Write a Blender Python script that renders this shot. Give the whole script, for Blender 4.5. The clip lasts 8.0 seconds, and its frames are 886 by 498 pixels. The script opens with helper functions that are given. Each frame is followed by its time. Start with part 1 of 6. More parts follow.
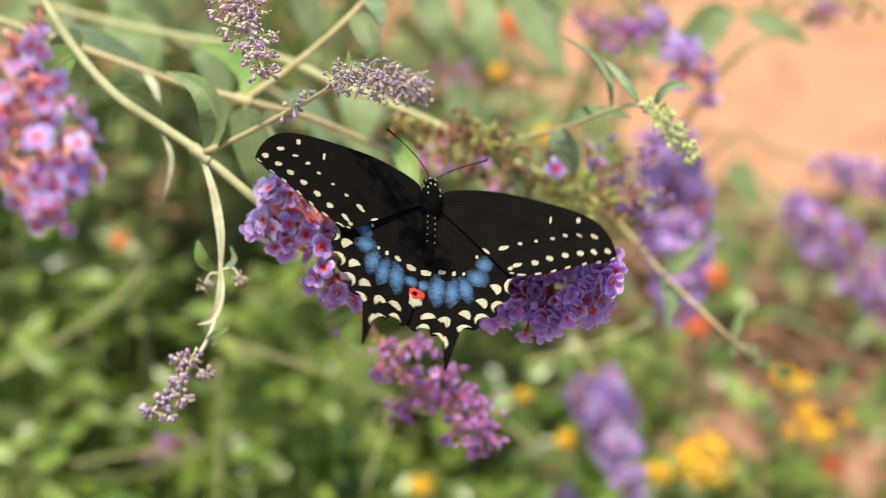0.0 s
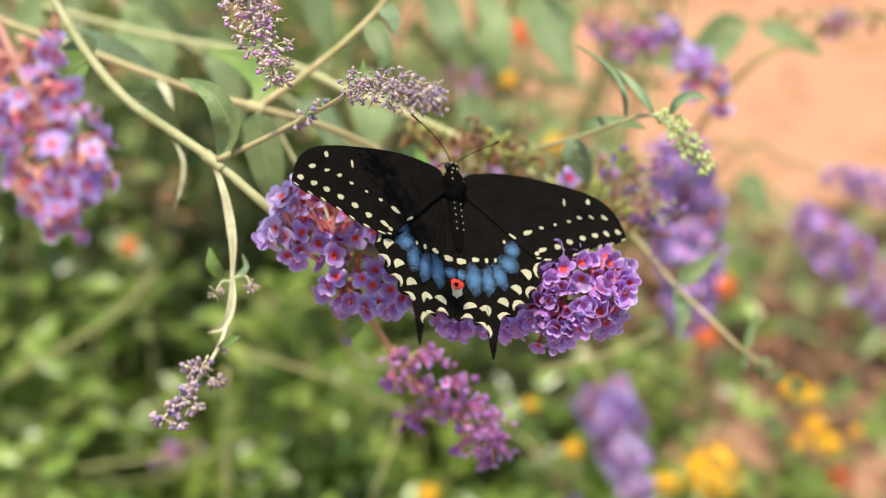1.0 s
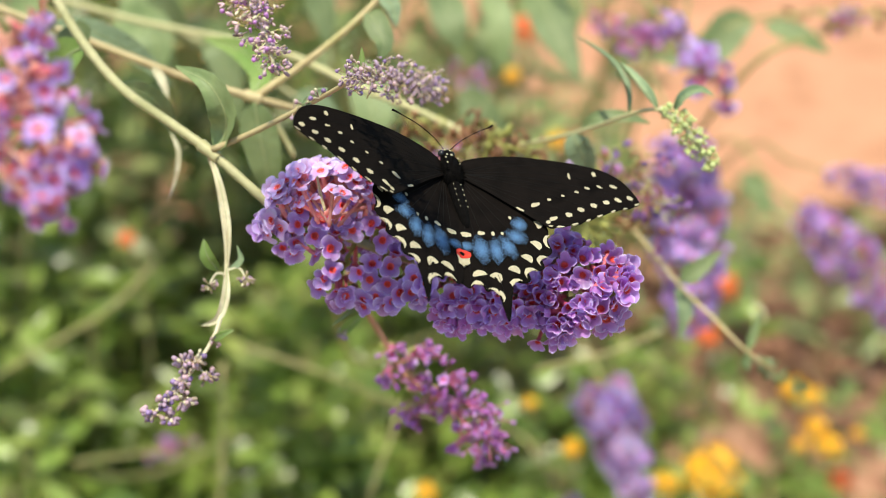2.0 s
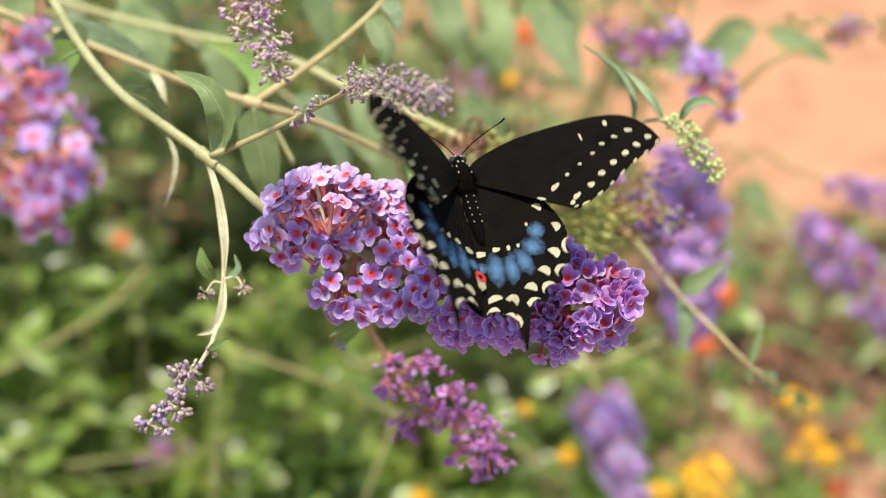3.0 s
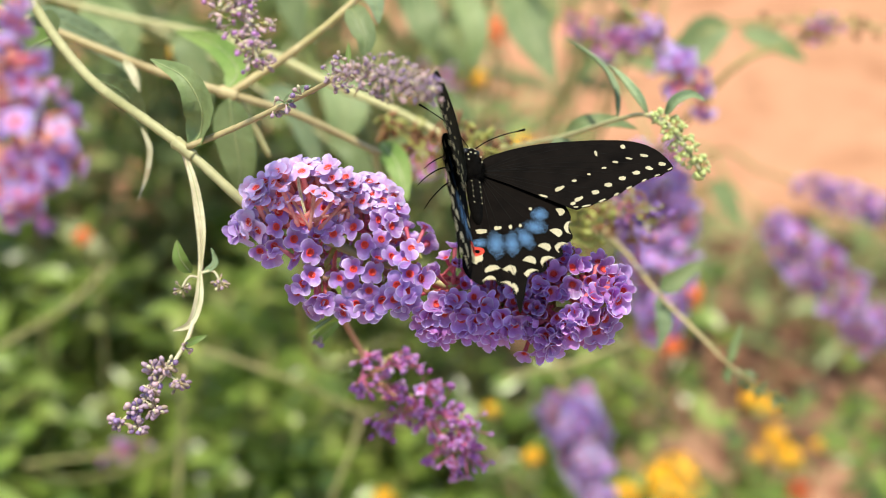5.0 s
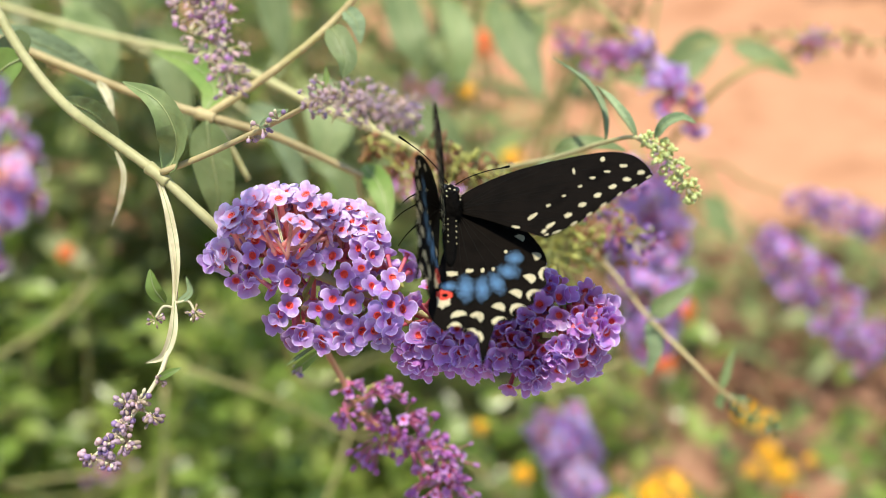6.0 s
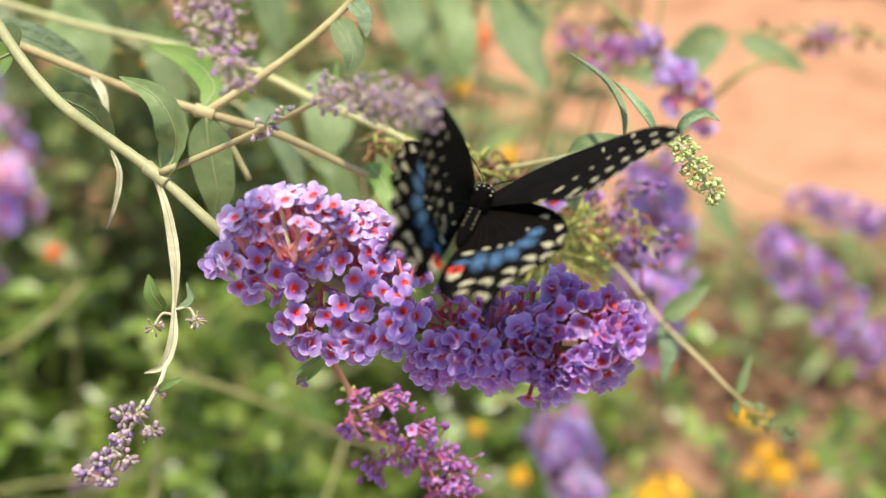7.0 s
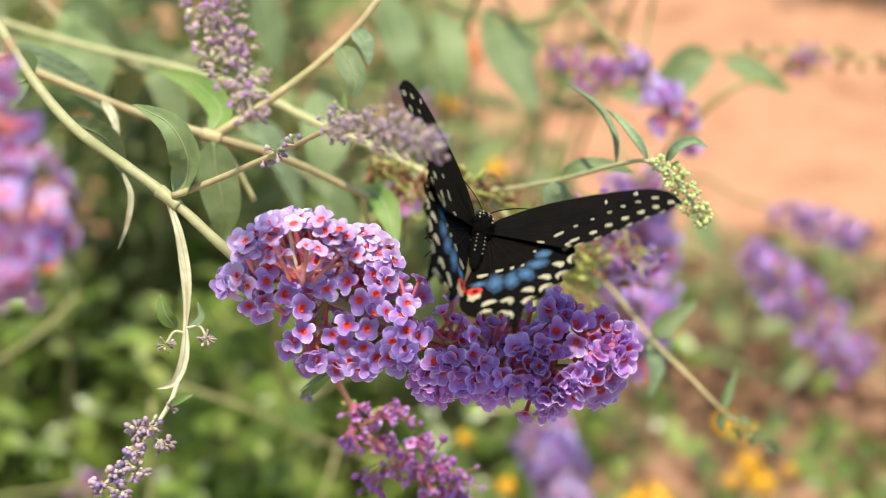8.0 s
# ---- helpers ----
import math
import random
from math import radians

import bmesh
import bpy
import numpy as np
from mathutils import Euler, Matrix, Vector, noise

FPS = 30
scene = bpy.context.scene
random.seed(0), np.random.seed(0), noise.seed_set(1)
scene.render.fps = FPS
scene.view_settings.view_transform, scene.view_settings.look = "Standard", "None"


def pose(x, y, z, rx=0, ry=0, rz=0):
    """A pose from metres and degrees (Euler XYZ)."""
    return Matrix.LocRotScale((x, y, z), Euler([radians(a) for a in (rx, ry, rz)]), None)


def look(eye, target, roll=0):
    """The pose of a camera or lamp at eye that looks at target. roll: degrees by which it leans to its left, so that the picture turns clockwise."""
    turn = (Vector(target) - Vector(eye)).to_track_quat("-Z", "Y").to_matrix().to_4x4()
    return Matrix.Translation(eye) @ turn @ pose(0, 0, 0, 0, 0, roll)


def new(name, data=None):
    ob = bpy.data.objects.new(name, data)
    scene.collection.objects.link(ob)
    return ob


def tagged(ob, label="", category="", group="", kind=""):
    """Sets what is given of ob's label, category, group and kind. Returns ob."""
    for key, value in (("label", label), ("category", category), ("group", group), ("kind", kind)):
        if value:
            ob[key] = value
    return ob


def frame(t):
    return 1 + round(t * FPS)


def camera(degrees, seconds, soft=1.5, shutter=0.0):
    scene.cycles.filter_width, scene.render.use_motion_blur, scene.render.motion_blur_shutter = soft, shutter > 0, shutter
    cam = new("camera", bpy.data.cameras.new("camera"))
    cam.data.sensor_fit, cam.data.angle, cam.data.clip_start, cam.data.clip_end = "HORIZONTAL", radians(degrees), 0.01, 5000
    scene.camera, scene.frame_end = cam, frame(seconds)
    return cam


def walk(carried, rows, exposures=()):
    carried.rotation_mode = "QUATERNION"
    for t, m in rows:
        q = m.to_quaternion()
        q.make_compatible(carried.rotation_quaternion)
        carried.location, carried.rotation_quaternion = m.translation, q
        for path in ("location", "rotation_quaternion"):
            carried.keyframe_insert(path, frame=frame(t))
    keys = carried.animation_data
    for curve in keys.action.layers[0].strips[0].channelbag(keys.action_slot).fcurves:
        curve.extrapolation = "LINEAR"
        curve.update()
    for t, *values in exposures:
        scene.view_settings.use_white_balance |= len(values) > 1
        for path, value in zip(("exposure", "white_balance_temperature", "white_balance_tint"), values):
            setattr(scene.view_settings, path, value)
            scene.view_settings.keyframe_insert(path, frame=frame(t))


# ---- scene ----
# Camera: held by hand over a flower bed, looking down at about thirty degrees.
cam = camera(33.0, 8.0, soft=0.9, shutter=0.5)
cam.data.dof.use_dof = True
cam.data.dof.focus_distance = 0.324
cam.data.dof.aperture_fstop = 10.0
PATH = [
    (0, 0.00000, 0.00000, 0.95000, 60.000, -0.000, 0.000),
    (0.5, -0.00085, 0.00106, 0.94941, 60.171, 0.007, 0.134),
    (1, -0.00141, 0.00170, 0.94971, 60.273, -0.294, 0.479),
    (1.5, -0.00072, 0.00411, 0.94670, 60.156, -0.506, 0.684),
    (3, -0.00245, 0.01346, 0.94457, 60.223, -1.479, 0.955),
    (3.5, -0.00593, 0.01483, 0.94279, 60.173, -1.671, 0.922),
    (4, -0.00905, 0.01542, 0.94215, 60.059, -2.007, 0.942),
    (5.5, -0.00757, 0.02380, 0.93873, 60.459, -2.734, -0.746),
    (6, -0.00626, 0.03107, 0.93838, 60.574, -2.684, -0.650),
    (6.5, -0.00796, 0.04091, 0.93350, 60.411, -2.766, -0.570),
    (7, -0.01188, 0.04583, 0.93145, 60.482, -2.933, -1.177),
    (7.5, -0.01138, 0.04665, 0.93414, 60.247, -3.135, -1.514),
    (8, -0.01680, 0.03547, 0.94090, 60.763, -3.438, -1.707),
]
walk(cam, [(t, pose(x, y, z, rx, ry, rz)) for t, x, y, z, rx, ry, rz in PATH], exposures=((0, 0.60, 6800, 3), (8, 0.60, 6800, 3)))

# Daylight: clear sky and a high sun, a little to the left.
SUN_TO = Vector((-0.08, -0.20, 0.97)).normalized()
world = bpy.data.worlds.new("sky")
scene.world = world
world.use_nodes = True
sky = world.node_tree.nodes.new("ShaderNodeTexSky")
sky.sky_type = "NISHITA"
sky.sun_disc = False
sky.sun_elevation = math.asin(SUN_TO.z)
sky.sun_rotation = math.atan2(SUN_TO.x, SUN_TO.y)
back = world.node_tree.nodes["Background"]
back.inputs["Strength"].default_value = 0.15
world.node_tree.links.new(sky.outputs[0], back.inputs["Color"])
sun = new("sun", bpy.data.lights.new("sun", "SUN"))
sun.data.energy = 4.05
sun.data.angle = radians(2.0)
sun.data.color = (1.0, 0.93, 0.78)
sun.matrix_world = look(SUN_TO * 5, (0, 0, 0))

# ---- materials ----
def material(name, cols, scale=60.0, rough=0.6, bump=0.2, glow=0.0, vary=0.15, spec=0.5, detail=4.0, fine=6.0, island=False, bump_size=0.0004, core=None):
    """Two scales of noise over two or three colours, a value that differs from piece to piece, a fine relief, and light let through (glow)."""
    m = bpy.data.materials.new(name)
    m.use_nodes = True
    n, l = m.node_tree.nodes, m.node_tree.links
    b = n["Principled BSDF"]
    tc = n.new("ShaderNodeTexCoord")
    big = n.new("ShaderNodeTexNoise")
    big.inputs["Scale"].default_value, big.inputs["Detail"].default_value = scale, detail
    small = n.new("ShaderNodeTexNoise")
    small.inputs["Scale"].default_value, small.inputs["Detail"].default_value = scale * fine, 3.0
    l.new(tc.outputs["Object"], big.inputs["Vector"])
    l.new(tc.outputs["Object"], small.inputs["Vector"])
    ramp = n.new("ShaderNodeValToRGB")
    e = ramp.color_ramp.elements
    while len(e) < len(cols):
        e.new(0.5)
    for k, c in enumerate(cols):
        e[k].position = 0.32 + 0.36 * k / max(1, len(cols) - 1)
        e[k].color = (*c, 1)
    l.new(big.outputs["Fac"], ramp.inputs["Fac"])
    rnd = n.new("ShaderNodeNewGeometry" if island else "ShaderNodeObjectInfo")
    rng = n.new("ShaderNodeMapRange")
    rng.inputs["To Min"].default_value, rng.inputs["To Max"].default_value = 1 - vary, 1 + vary
    l.new(rnd.outputs["Random Per Island" if island else "Random"], rng.inputs["Value"])
    grain = n.new("ShaderNodeMapRange")
    grain.inputs["To Min"].default_value, grain.inputs["To Max"].default_value = 0.82, 1.18
    l.new(small.outputs["Fac"], grain.inputs["Value"])
    mul = n.new("ShaderNodeMath")
    mul.operation = "MULTIPLY"
    l.new(rng.outputs[0], mul.inputs[0])
    l.new(grain.outputs[0], mul.inputs[1])
    hsv = n.new("ShaderNodeHueSaturation")
    l.new(ramp.outputs["Color"], hsv.inputs["Color"])
    l.new(mul.outputs[0], hsv.inputs["Value"])
    if core:
        # A deeper colour round the middle of the flower, running out along the lobes.
        flat = n.new("ShaderNodeVectorMath")
        flat.operation = "MULTIPLY"
        flat.inputs[1].default_value = (1, 1, 0)
        l.new(tc.outputs["Object"], flat.inputs[0])
        far = n.new("ShaderNodeVectorMath")
        far.operation = "LENGTH"
        l.new(flat.outputs[0], far.inputs[0])
        fade = n.new("ShaderNodeMapRange")
        fade.inputs["From Min"].default_value, fade.inputs["From Max"].default_value = 0.0010, 0.0027
        l.new(far.outputs["Value"], fade.inputs["Value"])
        tint = n.new("ShaderNodeMixRGB")
        tint.inputs[1].default_value = (*core, 1)
        l.new(fade.outputs[0], tint.inputs[0])
        l.new(ramp.outputs["Color"], tint.inputs[2])
        l.new(tint.outputs[0], hsv.inputs["Color"])
    l.new(hsv.outputs[0], b.inputs["Base Color"])
    b.inputs["Roughness"].default_value = rough
    b.inputs["Specular IOR Level"].default_value = spec
    if bump:
        bp = n.new("ShaderNodeBump")
        bp.inputs["Strength"].default_value, bp.inputs["Distance"].default_value = bump, bump_size
        l.new(small.outputs["Fac"], bp.inputs["Height"])
        l.new(bp.outputs[0], b.inputs["Normal"])
    if glow:
        tr = n.new("ShaderNodeBsdfTranslucent")
        l.new(hsv.outputs[0], tr.inputs["Color"])
        mix = n.new("ShaderNodeMixShader")
        mix.inputs[0].default_value = glow
        l.new(b.outputs[0], mix.inputs[1])
        l.new(tr.outputs[0], mix.inputs[2])
        l.new(mix.outputs[0], n["Material Output"].inputs["Surface"])
    return m


M_STEM = material("green_stem", [(0.32, 0.31, 0.14), (0.43, 0.405, 0.21), (0.39, 0.355, 0.185)], 90, 0.55, 0.3)
M_STEM_BROWN = material("tan_stem", [(0.36, 0.28, 0.135), (0.47, 0.38, 0.20), (0.34, 0.30, 0.12)], 90, 0.6, 0.3)
M_STEM_RED = material("russet_stem", [(0.30, 0.13, 0.09), (0.40, 0.22, 0.13)], 90, 0.6, 0.3)
M_STEM_FAR = material("far_stem", [(0.22, 0.22, 0.07), (0.34, 0.29, 0.13)], 50, 0.7, 0.2)
M_DRY = material("dry_stalk", [(0.54, 0.48, 0.31), (0.70, 0.65, 0.46), (0.52, 0.42, 0.27)], 120, 0.6, 0.4, 0.15)
M_LEAF = material("bush_leaf", [(0.145, 0.202, 0.078), (0.195, 0.258, 0.105), (0.25, 0.305, 0.14)], 70, 0.55, 0.6, 0.30, 0.2, bump_size=0.0006)
M_LEAF_PALE = material("leaf_underside", [(0.22, 0.30, 0.17), (0.30, 0.38, 0.22)], 90, 0.7, 0.9, 0.30, bump_size=0.001)
M_LEAF_FRESH = material("young_leaf", [(0.17, 0.28, 0.06), (0.26, 0.36, 0.10)], 90, 0.5, 0.4, 0.35)
M_MIDRIB = material("leaf_midrib", [(0.26, 0.32, 0.14), (0.36, 0.40, 0.20)], 90, 0.6, 0.2, 0.2)
M_FOLIAGE = material("shrub_foliage", [(0.105, 0.168, 0.026), (0.19, 0.266, 0.050), (0.33, 0.37, 0.11)], 14, 0.29, 0.2, 0.35, 0.5, island=True, spec=0.6)
M_FOLIAGE_GREY = material("grey_green_foliage", [(0.145, 0.195, 0.070), (0.225, 0.28, 0.10), (0.34, 0.345, 0.15)], 14, 0.42, 0.2, 0.33, 0.35, island=True)
M_PETAL = material("lilac_petal", [(0.42, 0.26, 0.70), (0.51, 0.34, 0.78), (0.61, 0.44, 0.84)], 160, 0.34, 0.6, 0.38, 0.22, core=(0.36, 0.13, 0.50))
M_PETAL_DEEP = material("deep_purple_petal", [(0.44, 0.265, 0.72), (0.54, 0.365, 0.80), (0.65, 0.49, 0.86)], 160, 0.34, 0.6, 0.42, 0.25, core=(0.50, 0.17, 0.54))
# Paler copy of the lilac petal: strong sun on upturned florets, put into the colour.
M_PETAL_SUNLIT = material("sunlit_lilac_petal", [(0.52, 0.40, 0.76), (0.64, 0.52, 0.84), (0.76, 0.66, 0.90)], 160, 0.32, 0.5, 0.30, 0.18, core=(0.60, 0.30, 0.62))
M_PETAL_BLUE = material("violet_blue_petal", [(0.33, 0.24, 0.72), (0.43, 0.33, 0.80), (0.54, 0.42, 0.86)], 160, 0.34, 0.6, 0.38, 0.22, core=(0.55, 0.20, 0.45))
M_RIM = material("petal_rim", [(0.58, 0.42, 0.82), (0.72, 0.58, 0.88)], 200, 0.4, 0.2, 0.25, 0.15)
M_PETAL_PINK = material("mauve_petal", [(0.50, 0.20, 0.58), (0.62, 0.30, 0.66), (0.44, 0.22, 0.62)], 160, 0.4, 0.25, 0.28, 0.22)
M_TUBE = material("rose_tube", [(0.60, 0.09, 0.15), (0.72, 0.20, 0.22), (0.54, 0.08, 0.21)], 200, 0.5, 0.2, 0.30, 0.2)
M_TUBE_PALE = material("peach_tube", [(0.84, 0.34, 0.30), (0.90, 0.55, 0.42), (0.80, 0.28, 0.34)], 200, 0.45, 0.2, 0.40, 0.2)
# Lighter copy of the rose tube: sunlight and highlights painted in for shaded fan tubes.
M_TUBE_SUNLIT = material("sunlit_tube", [(0.86, 0.24, 0.27), (0.94, 0.54, 0.48), (0.90, 0.34, 0.40)], 200, 0.35, 0.2, 0.55, 0.3)
M_TUBE_DEEP = material("magenta_tube", [(0.50, 0.10, 0.30), (0.62, 0.18, 0.38), (0.55, 0.12, 0.22)], 200, 0.5, 0.2, 0.25, 0.2)
M_THROAT = material("orange_throat", [(0.80, 0.050, 0.030), (0.86, 0.10, 0.05)], 300, 0.5, 0.2, 0.1, 0.12)
M_PIT = material("red_throat_pit", [(0.50, 0.015, 0.012), (0.62, 0.03, 0.02)], 300, 0.6, 0.2, 0.0, 0.12)
M_CALYX = material("green_calyx", [(0.34, 0.36, 0.09), (0.46, 0.44, 0.14)], 200, 0.6, 0.2, 0.2, 0.2)
M_BUD = material("mauve_bud", [(0.30, 0.195, 0.32), (0.40, 0.28, 0.37), (0.48, 0.37, 0.35)], 400, 0.55, 0.2, 0.1, 0.3)
M_BUD_VIOLET = material("violet_bud", [(0.21, 0.13, 0.31), (0.31, 0.21, 0.39)], 400, 0.45, 0.2, 0.1, 0.3)
M_BUD_TAN = material("tan_bud", [(0.30, 0.22, 0.18), (0.42, 0.34, 0.26)], 400, 0.6, 0.2, 0.1, 0.3)
M_BUD_PINK = material("pink_bud", [(0.46, 0.28, 0.37), (0.55, 0.38, 0.41), (0.60, 0.52, 0.38)], 400, 0.55, 0.2, 0.1, 0.3)
M_BUD_GREEN = material("green_bud", [(0.48, 0.56, 0.20), (0.64, 0.70, 0.36)], 400, 0.55, 0.2, 0.15, 0.25)
M_VIOLET = material("dark_violet_bud", [(0.10, 0.045, 0.20), (0.20, 0.09, 0.32), (0.30, 0.14, 0.36)], 300, 0.5, 0.2, 0.15, 0.3)
M_SPENT = material("spent_flower", [(0.16, 0.065, 0.03), (0.27, 0.13, 0.06), (0.11, 0.045, 0.04)], 300, 0.7, 0.3, 0.1, 0.35)
M_LANTANA = material("orange_lantana", [(0.93, 0.42, 0.015), (0.96, 0.56, 0.03), (0.92, 0.34, 0.02)], 120, 0.5, 0.2, 0.2, 0.15, island=True)
M_LANTANA_RED = material("red_lantana", [(0.85, 0.13, 0.04), (0.88, 0.24, 0.05)], 120, 0.5, 0.2, 0.2, 0.15, island=True)
M_SOIL = material("garden_soil", [(0.13, 0.075, 0.045), (0.22, 0.13, 0.08), (0.30, 0.18, 0.11)], 9, 0.95, 0.6, 0, 0.1, spec=0.2, bump_size=0.004)
M_MULCH = material("bark_mulch", [(0.12, 0.058, 0.038), (0.22, 0.112, 0.072), (0.33, 0.185, 0.122)], 30, 0.95, 0.5, 0, 0.45, spec=0.2, island=True, bump_size=0.002)
M_PATH = material("ochre_path", [(0.325, 0.148, 0.080), (0.475, 0.245, 0.147), (0.38, 0.183, 0.106)], 5.0, 0.95, 0.5, 0, 0.0, spec=0.2, fine=30, bump_size=0.002)
M_LAWN = material("lawn", [(0.13, 0.19, 0.03), (0.22, 0.27, 0.05), (0.30, 0.28, 0.08)], 5, 0.9, 0.4, 0, 0.4, island=True)


# ---- shapes ----
def part(name, bm, mat, parent=None, label="", smooth=True):
    """Links a bmesh in world space as one mesh object, under a thing or a part when one is given."""
    org = Vector(parent["_o"]) if parent else Vector((0, 0, 0))
    me = bpy.data.meshes.new(name)
    bmesh.ops.translate(bm, vec=-org, verts=bm.verts)
    bm.to_mesh(me)
    bm.free()
    for one in (mat if isinstance(mat, (list, tuple)) else [mat]):
        me.materials.append(one)
    if smooth:
        me.shade_smooth()
    ob = new(name, me)
    ob["_o"] = tuple(org)
    if parent:
        ob.parent = parent
    if label:
        ob["label"] = label
    return ob


def thing(name, base, label, category, group="", kind=""):
    ob = new(name)
    ob.empty_display_size = 0.01
    ob.location = base
    ob["_o"] = tuple(base)
    return tagged(ob, label, category, group, kind)


def piece(name, me, m, parent):
    """One of many alike pieces: its own object on a shared mesh, at the world pose m."""
    ob = new(name, me)
    ob.parent = parent
    ob.matrix_basis = Matrix.Translation(-Vector(parent["_o"])) @ m
    return ob


def spline(pts, steps=6):
    """A smooth line through the points (Catmull-Rom)."""
    p = [Vector(q) for q in pts]
    p = [p[0] * 2 - p[1]] + p + [p[-1] * 2 - p[-2]]
    out = []
    for k in range(1, len(p) - 2):
        a, b, c, d = p[k - 1 : k + 3]
        for s in range(steps):
            t = s / steps
            out.append(0.5 * (2 * b + (c - a) * t + (2 * a - 5 * b + 4 * c - d) * t * t + (3 * b - a - 3 * c + d) * t ** 3))
    out.append(p[-2])
    return out


def tube(bm, pts, r0, r1=None, sides=8, steps=6, flat=1.0, knots=0.0):
    """A tapering stem along a smooth line; flat squeezes it, knots roughens it."""
    line = spline(pts, steps) if steps > 1 else [Vector(q) for q in pts]
    r1 = r0 if r1 is None else r1
    side = None
    rings = []
    for k, p in enumerate(line):
        t = (line[min(k + 1, len(line) - 1)] - line[max(k - 1, 0)]).normalized()
        if side is None:
            side = t.orthogonal().normalized()
        side = (side - t * side.dot(t)).normalized()
        other = t.cross(side)
        u = k / max(1, len(line) - 1)
        r = (r0 + (r1 - r0) * u) * (1 + knots * noise.noise(p * 300))
        rings.append([bm.verts.new(p + r * (math.cos(a) * side + flat * math.sin(a) * other)) for a in (2 * math.pi * i / sides for i in range(sides))])
    for a, b in zip(rings, rings[1:]):
        for i in range(sides):
            bm.faces.new((a[i], a[(i + 1) % sides], b[(i + 1) % sides], b[i]))
    bm.faces.new(rings[0][::-1])
    bm.faces.new(rings[-1])
    return bm


def stem(name, parent, mat, pts, r0, r1=None, label="", **kw):
    return part(name, tube(bmesh.new(), pts, r0, r1, **kw), mat, parent, label)


def blade(bm, pts, width, face, fold=0.25, wave=0.06, n=12, shape=0.8, thick=0.00022):
    """A lance-shaped leaf along a smooth line: folded on its midrib, wavy at the rim, with two skins. face: the way its upper side looks."""
    line = spline(pts, 6)
    face = Vector(face)
    rows = []
    for k in range(n + 1):
        u = k / n
        x = u * (len(line) - 1)
        i = min(int(x), len(line) - 2)
        p = line[i].lerp(line[i + 1], x - i)
        t = (line[min(i + 2, len(line) - 1)] - line[max(i - 1, 0)]).normalized()
        side = t.cross(face)
        side = side.normalized() if side.length > 1e-6 else t.orthogonal().normalized()
        up = side.cross(t).normalized()
        w = width * 0.5 * (math.sin(math.pi * min(1, u ** shape * 0.97 + 0.03)) ** 0.85 + 0.04)
        row = []
        for s in (-1, -0.5, 0, 0.5, 1):
            lift = abs(s) * fold * w + wave * w * abs(s) * math.sin(u * 17 + s * 2) - (0.06 * width * 0.3 if s == 0 else 0)
            row.append(p + side * (s * w) + up * lift)
        rows.append((row, up))
    for sign in (1, -1):
        grid = [[bm.verts.new(q + up * (0.5 * thick * sign)) for q in row] for row, up in rows]
        for a, b in zip(grid, grid[1:]):
            for i in range(4):
                f = (a[i], a[i + 1], b[i + 1], b[i])
                bm.faces.new(f if sign > 0 else f[::-1])
    return bm


def leaf(parent, mat, pts, width, face=(0, -0.8, 0.6), label="", **kw):
    bm = blade(bmesh.new(), pts, width, face, **kw)
    done = len(bm.faces)
    up = Vector(face).normalized() * 0.00012
    tube(bm, [Vector(q) + up for q in pts], width * 0.035 + 0.00005, width * 0.012, sides=5, steps=5)
    bm.faces.ensure_lookup_table()
    for f in bm.faces[done:]:
        f.material_index = 1
    return part("leaf", bm, [mat, M_MIDRIB], parent, label)


def mesh_of(name, bm, mats, smooth=True):
    me = bpy.data.meshes.new(name)
    bm.to_mesh(me)
    bm.free()
    for m in mats:
        me.materials.append(m)
    if smooth:
        me.shade_smooth()
    return me


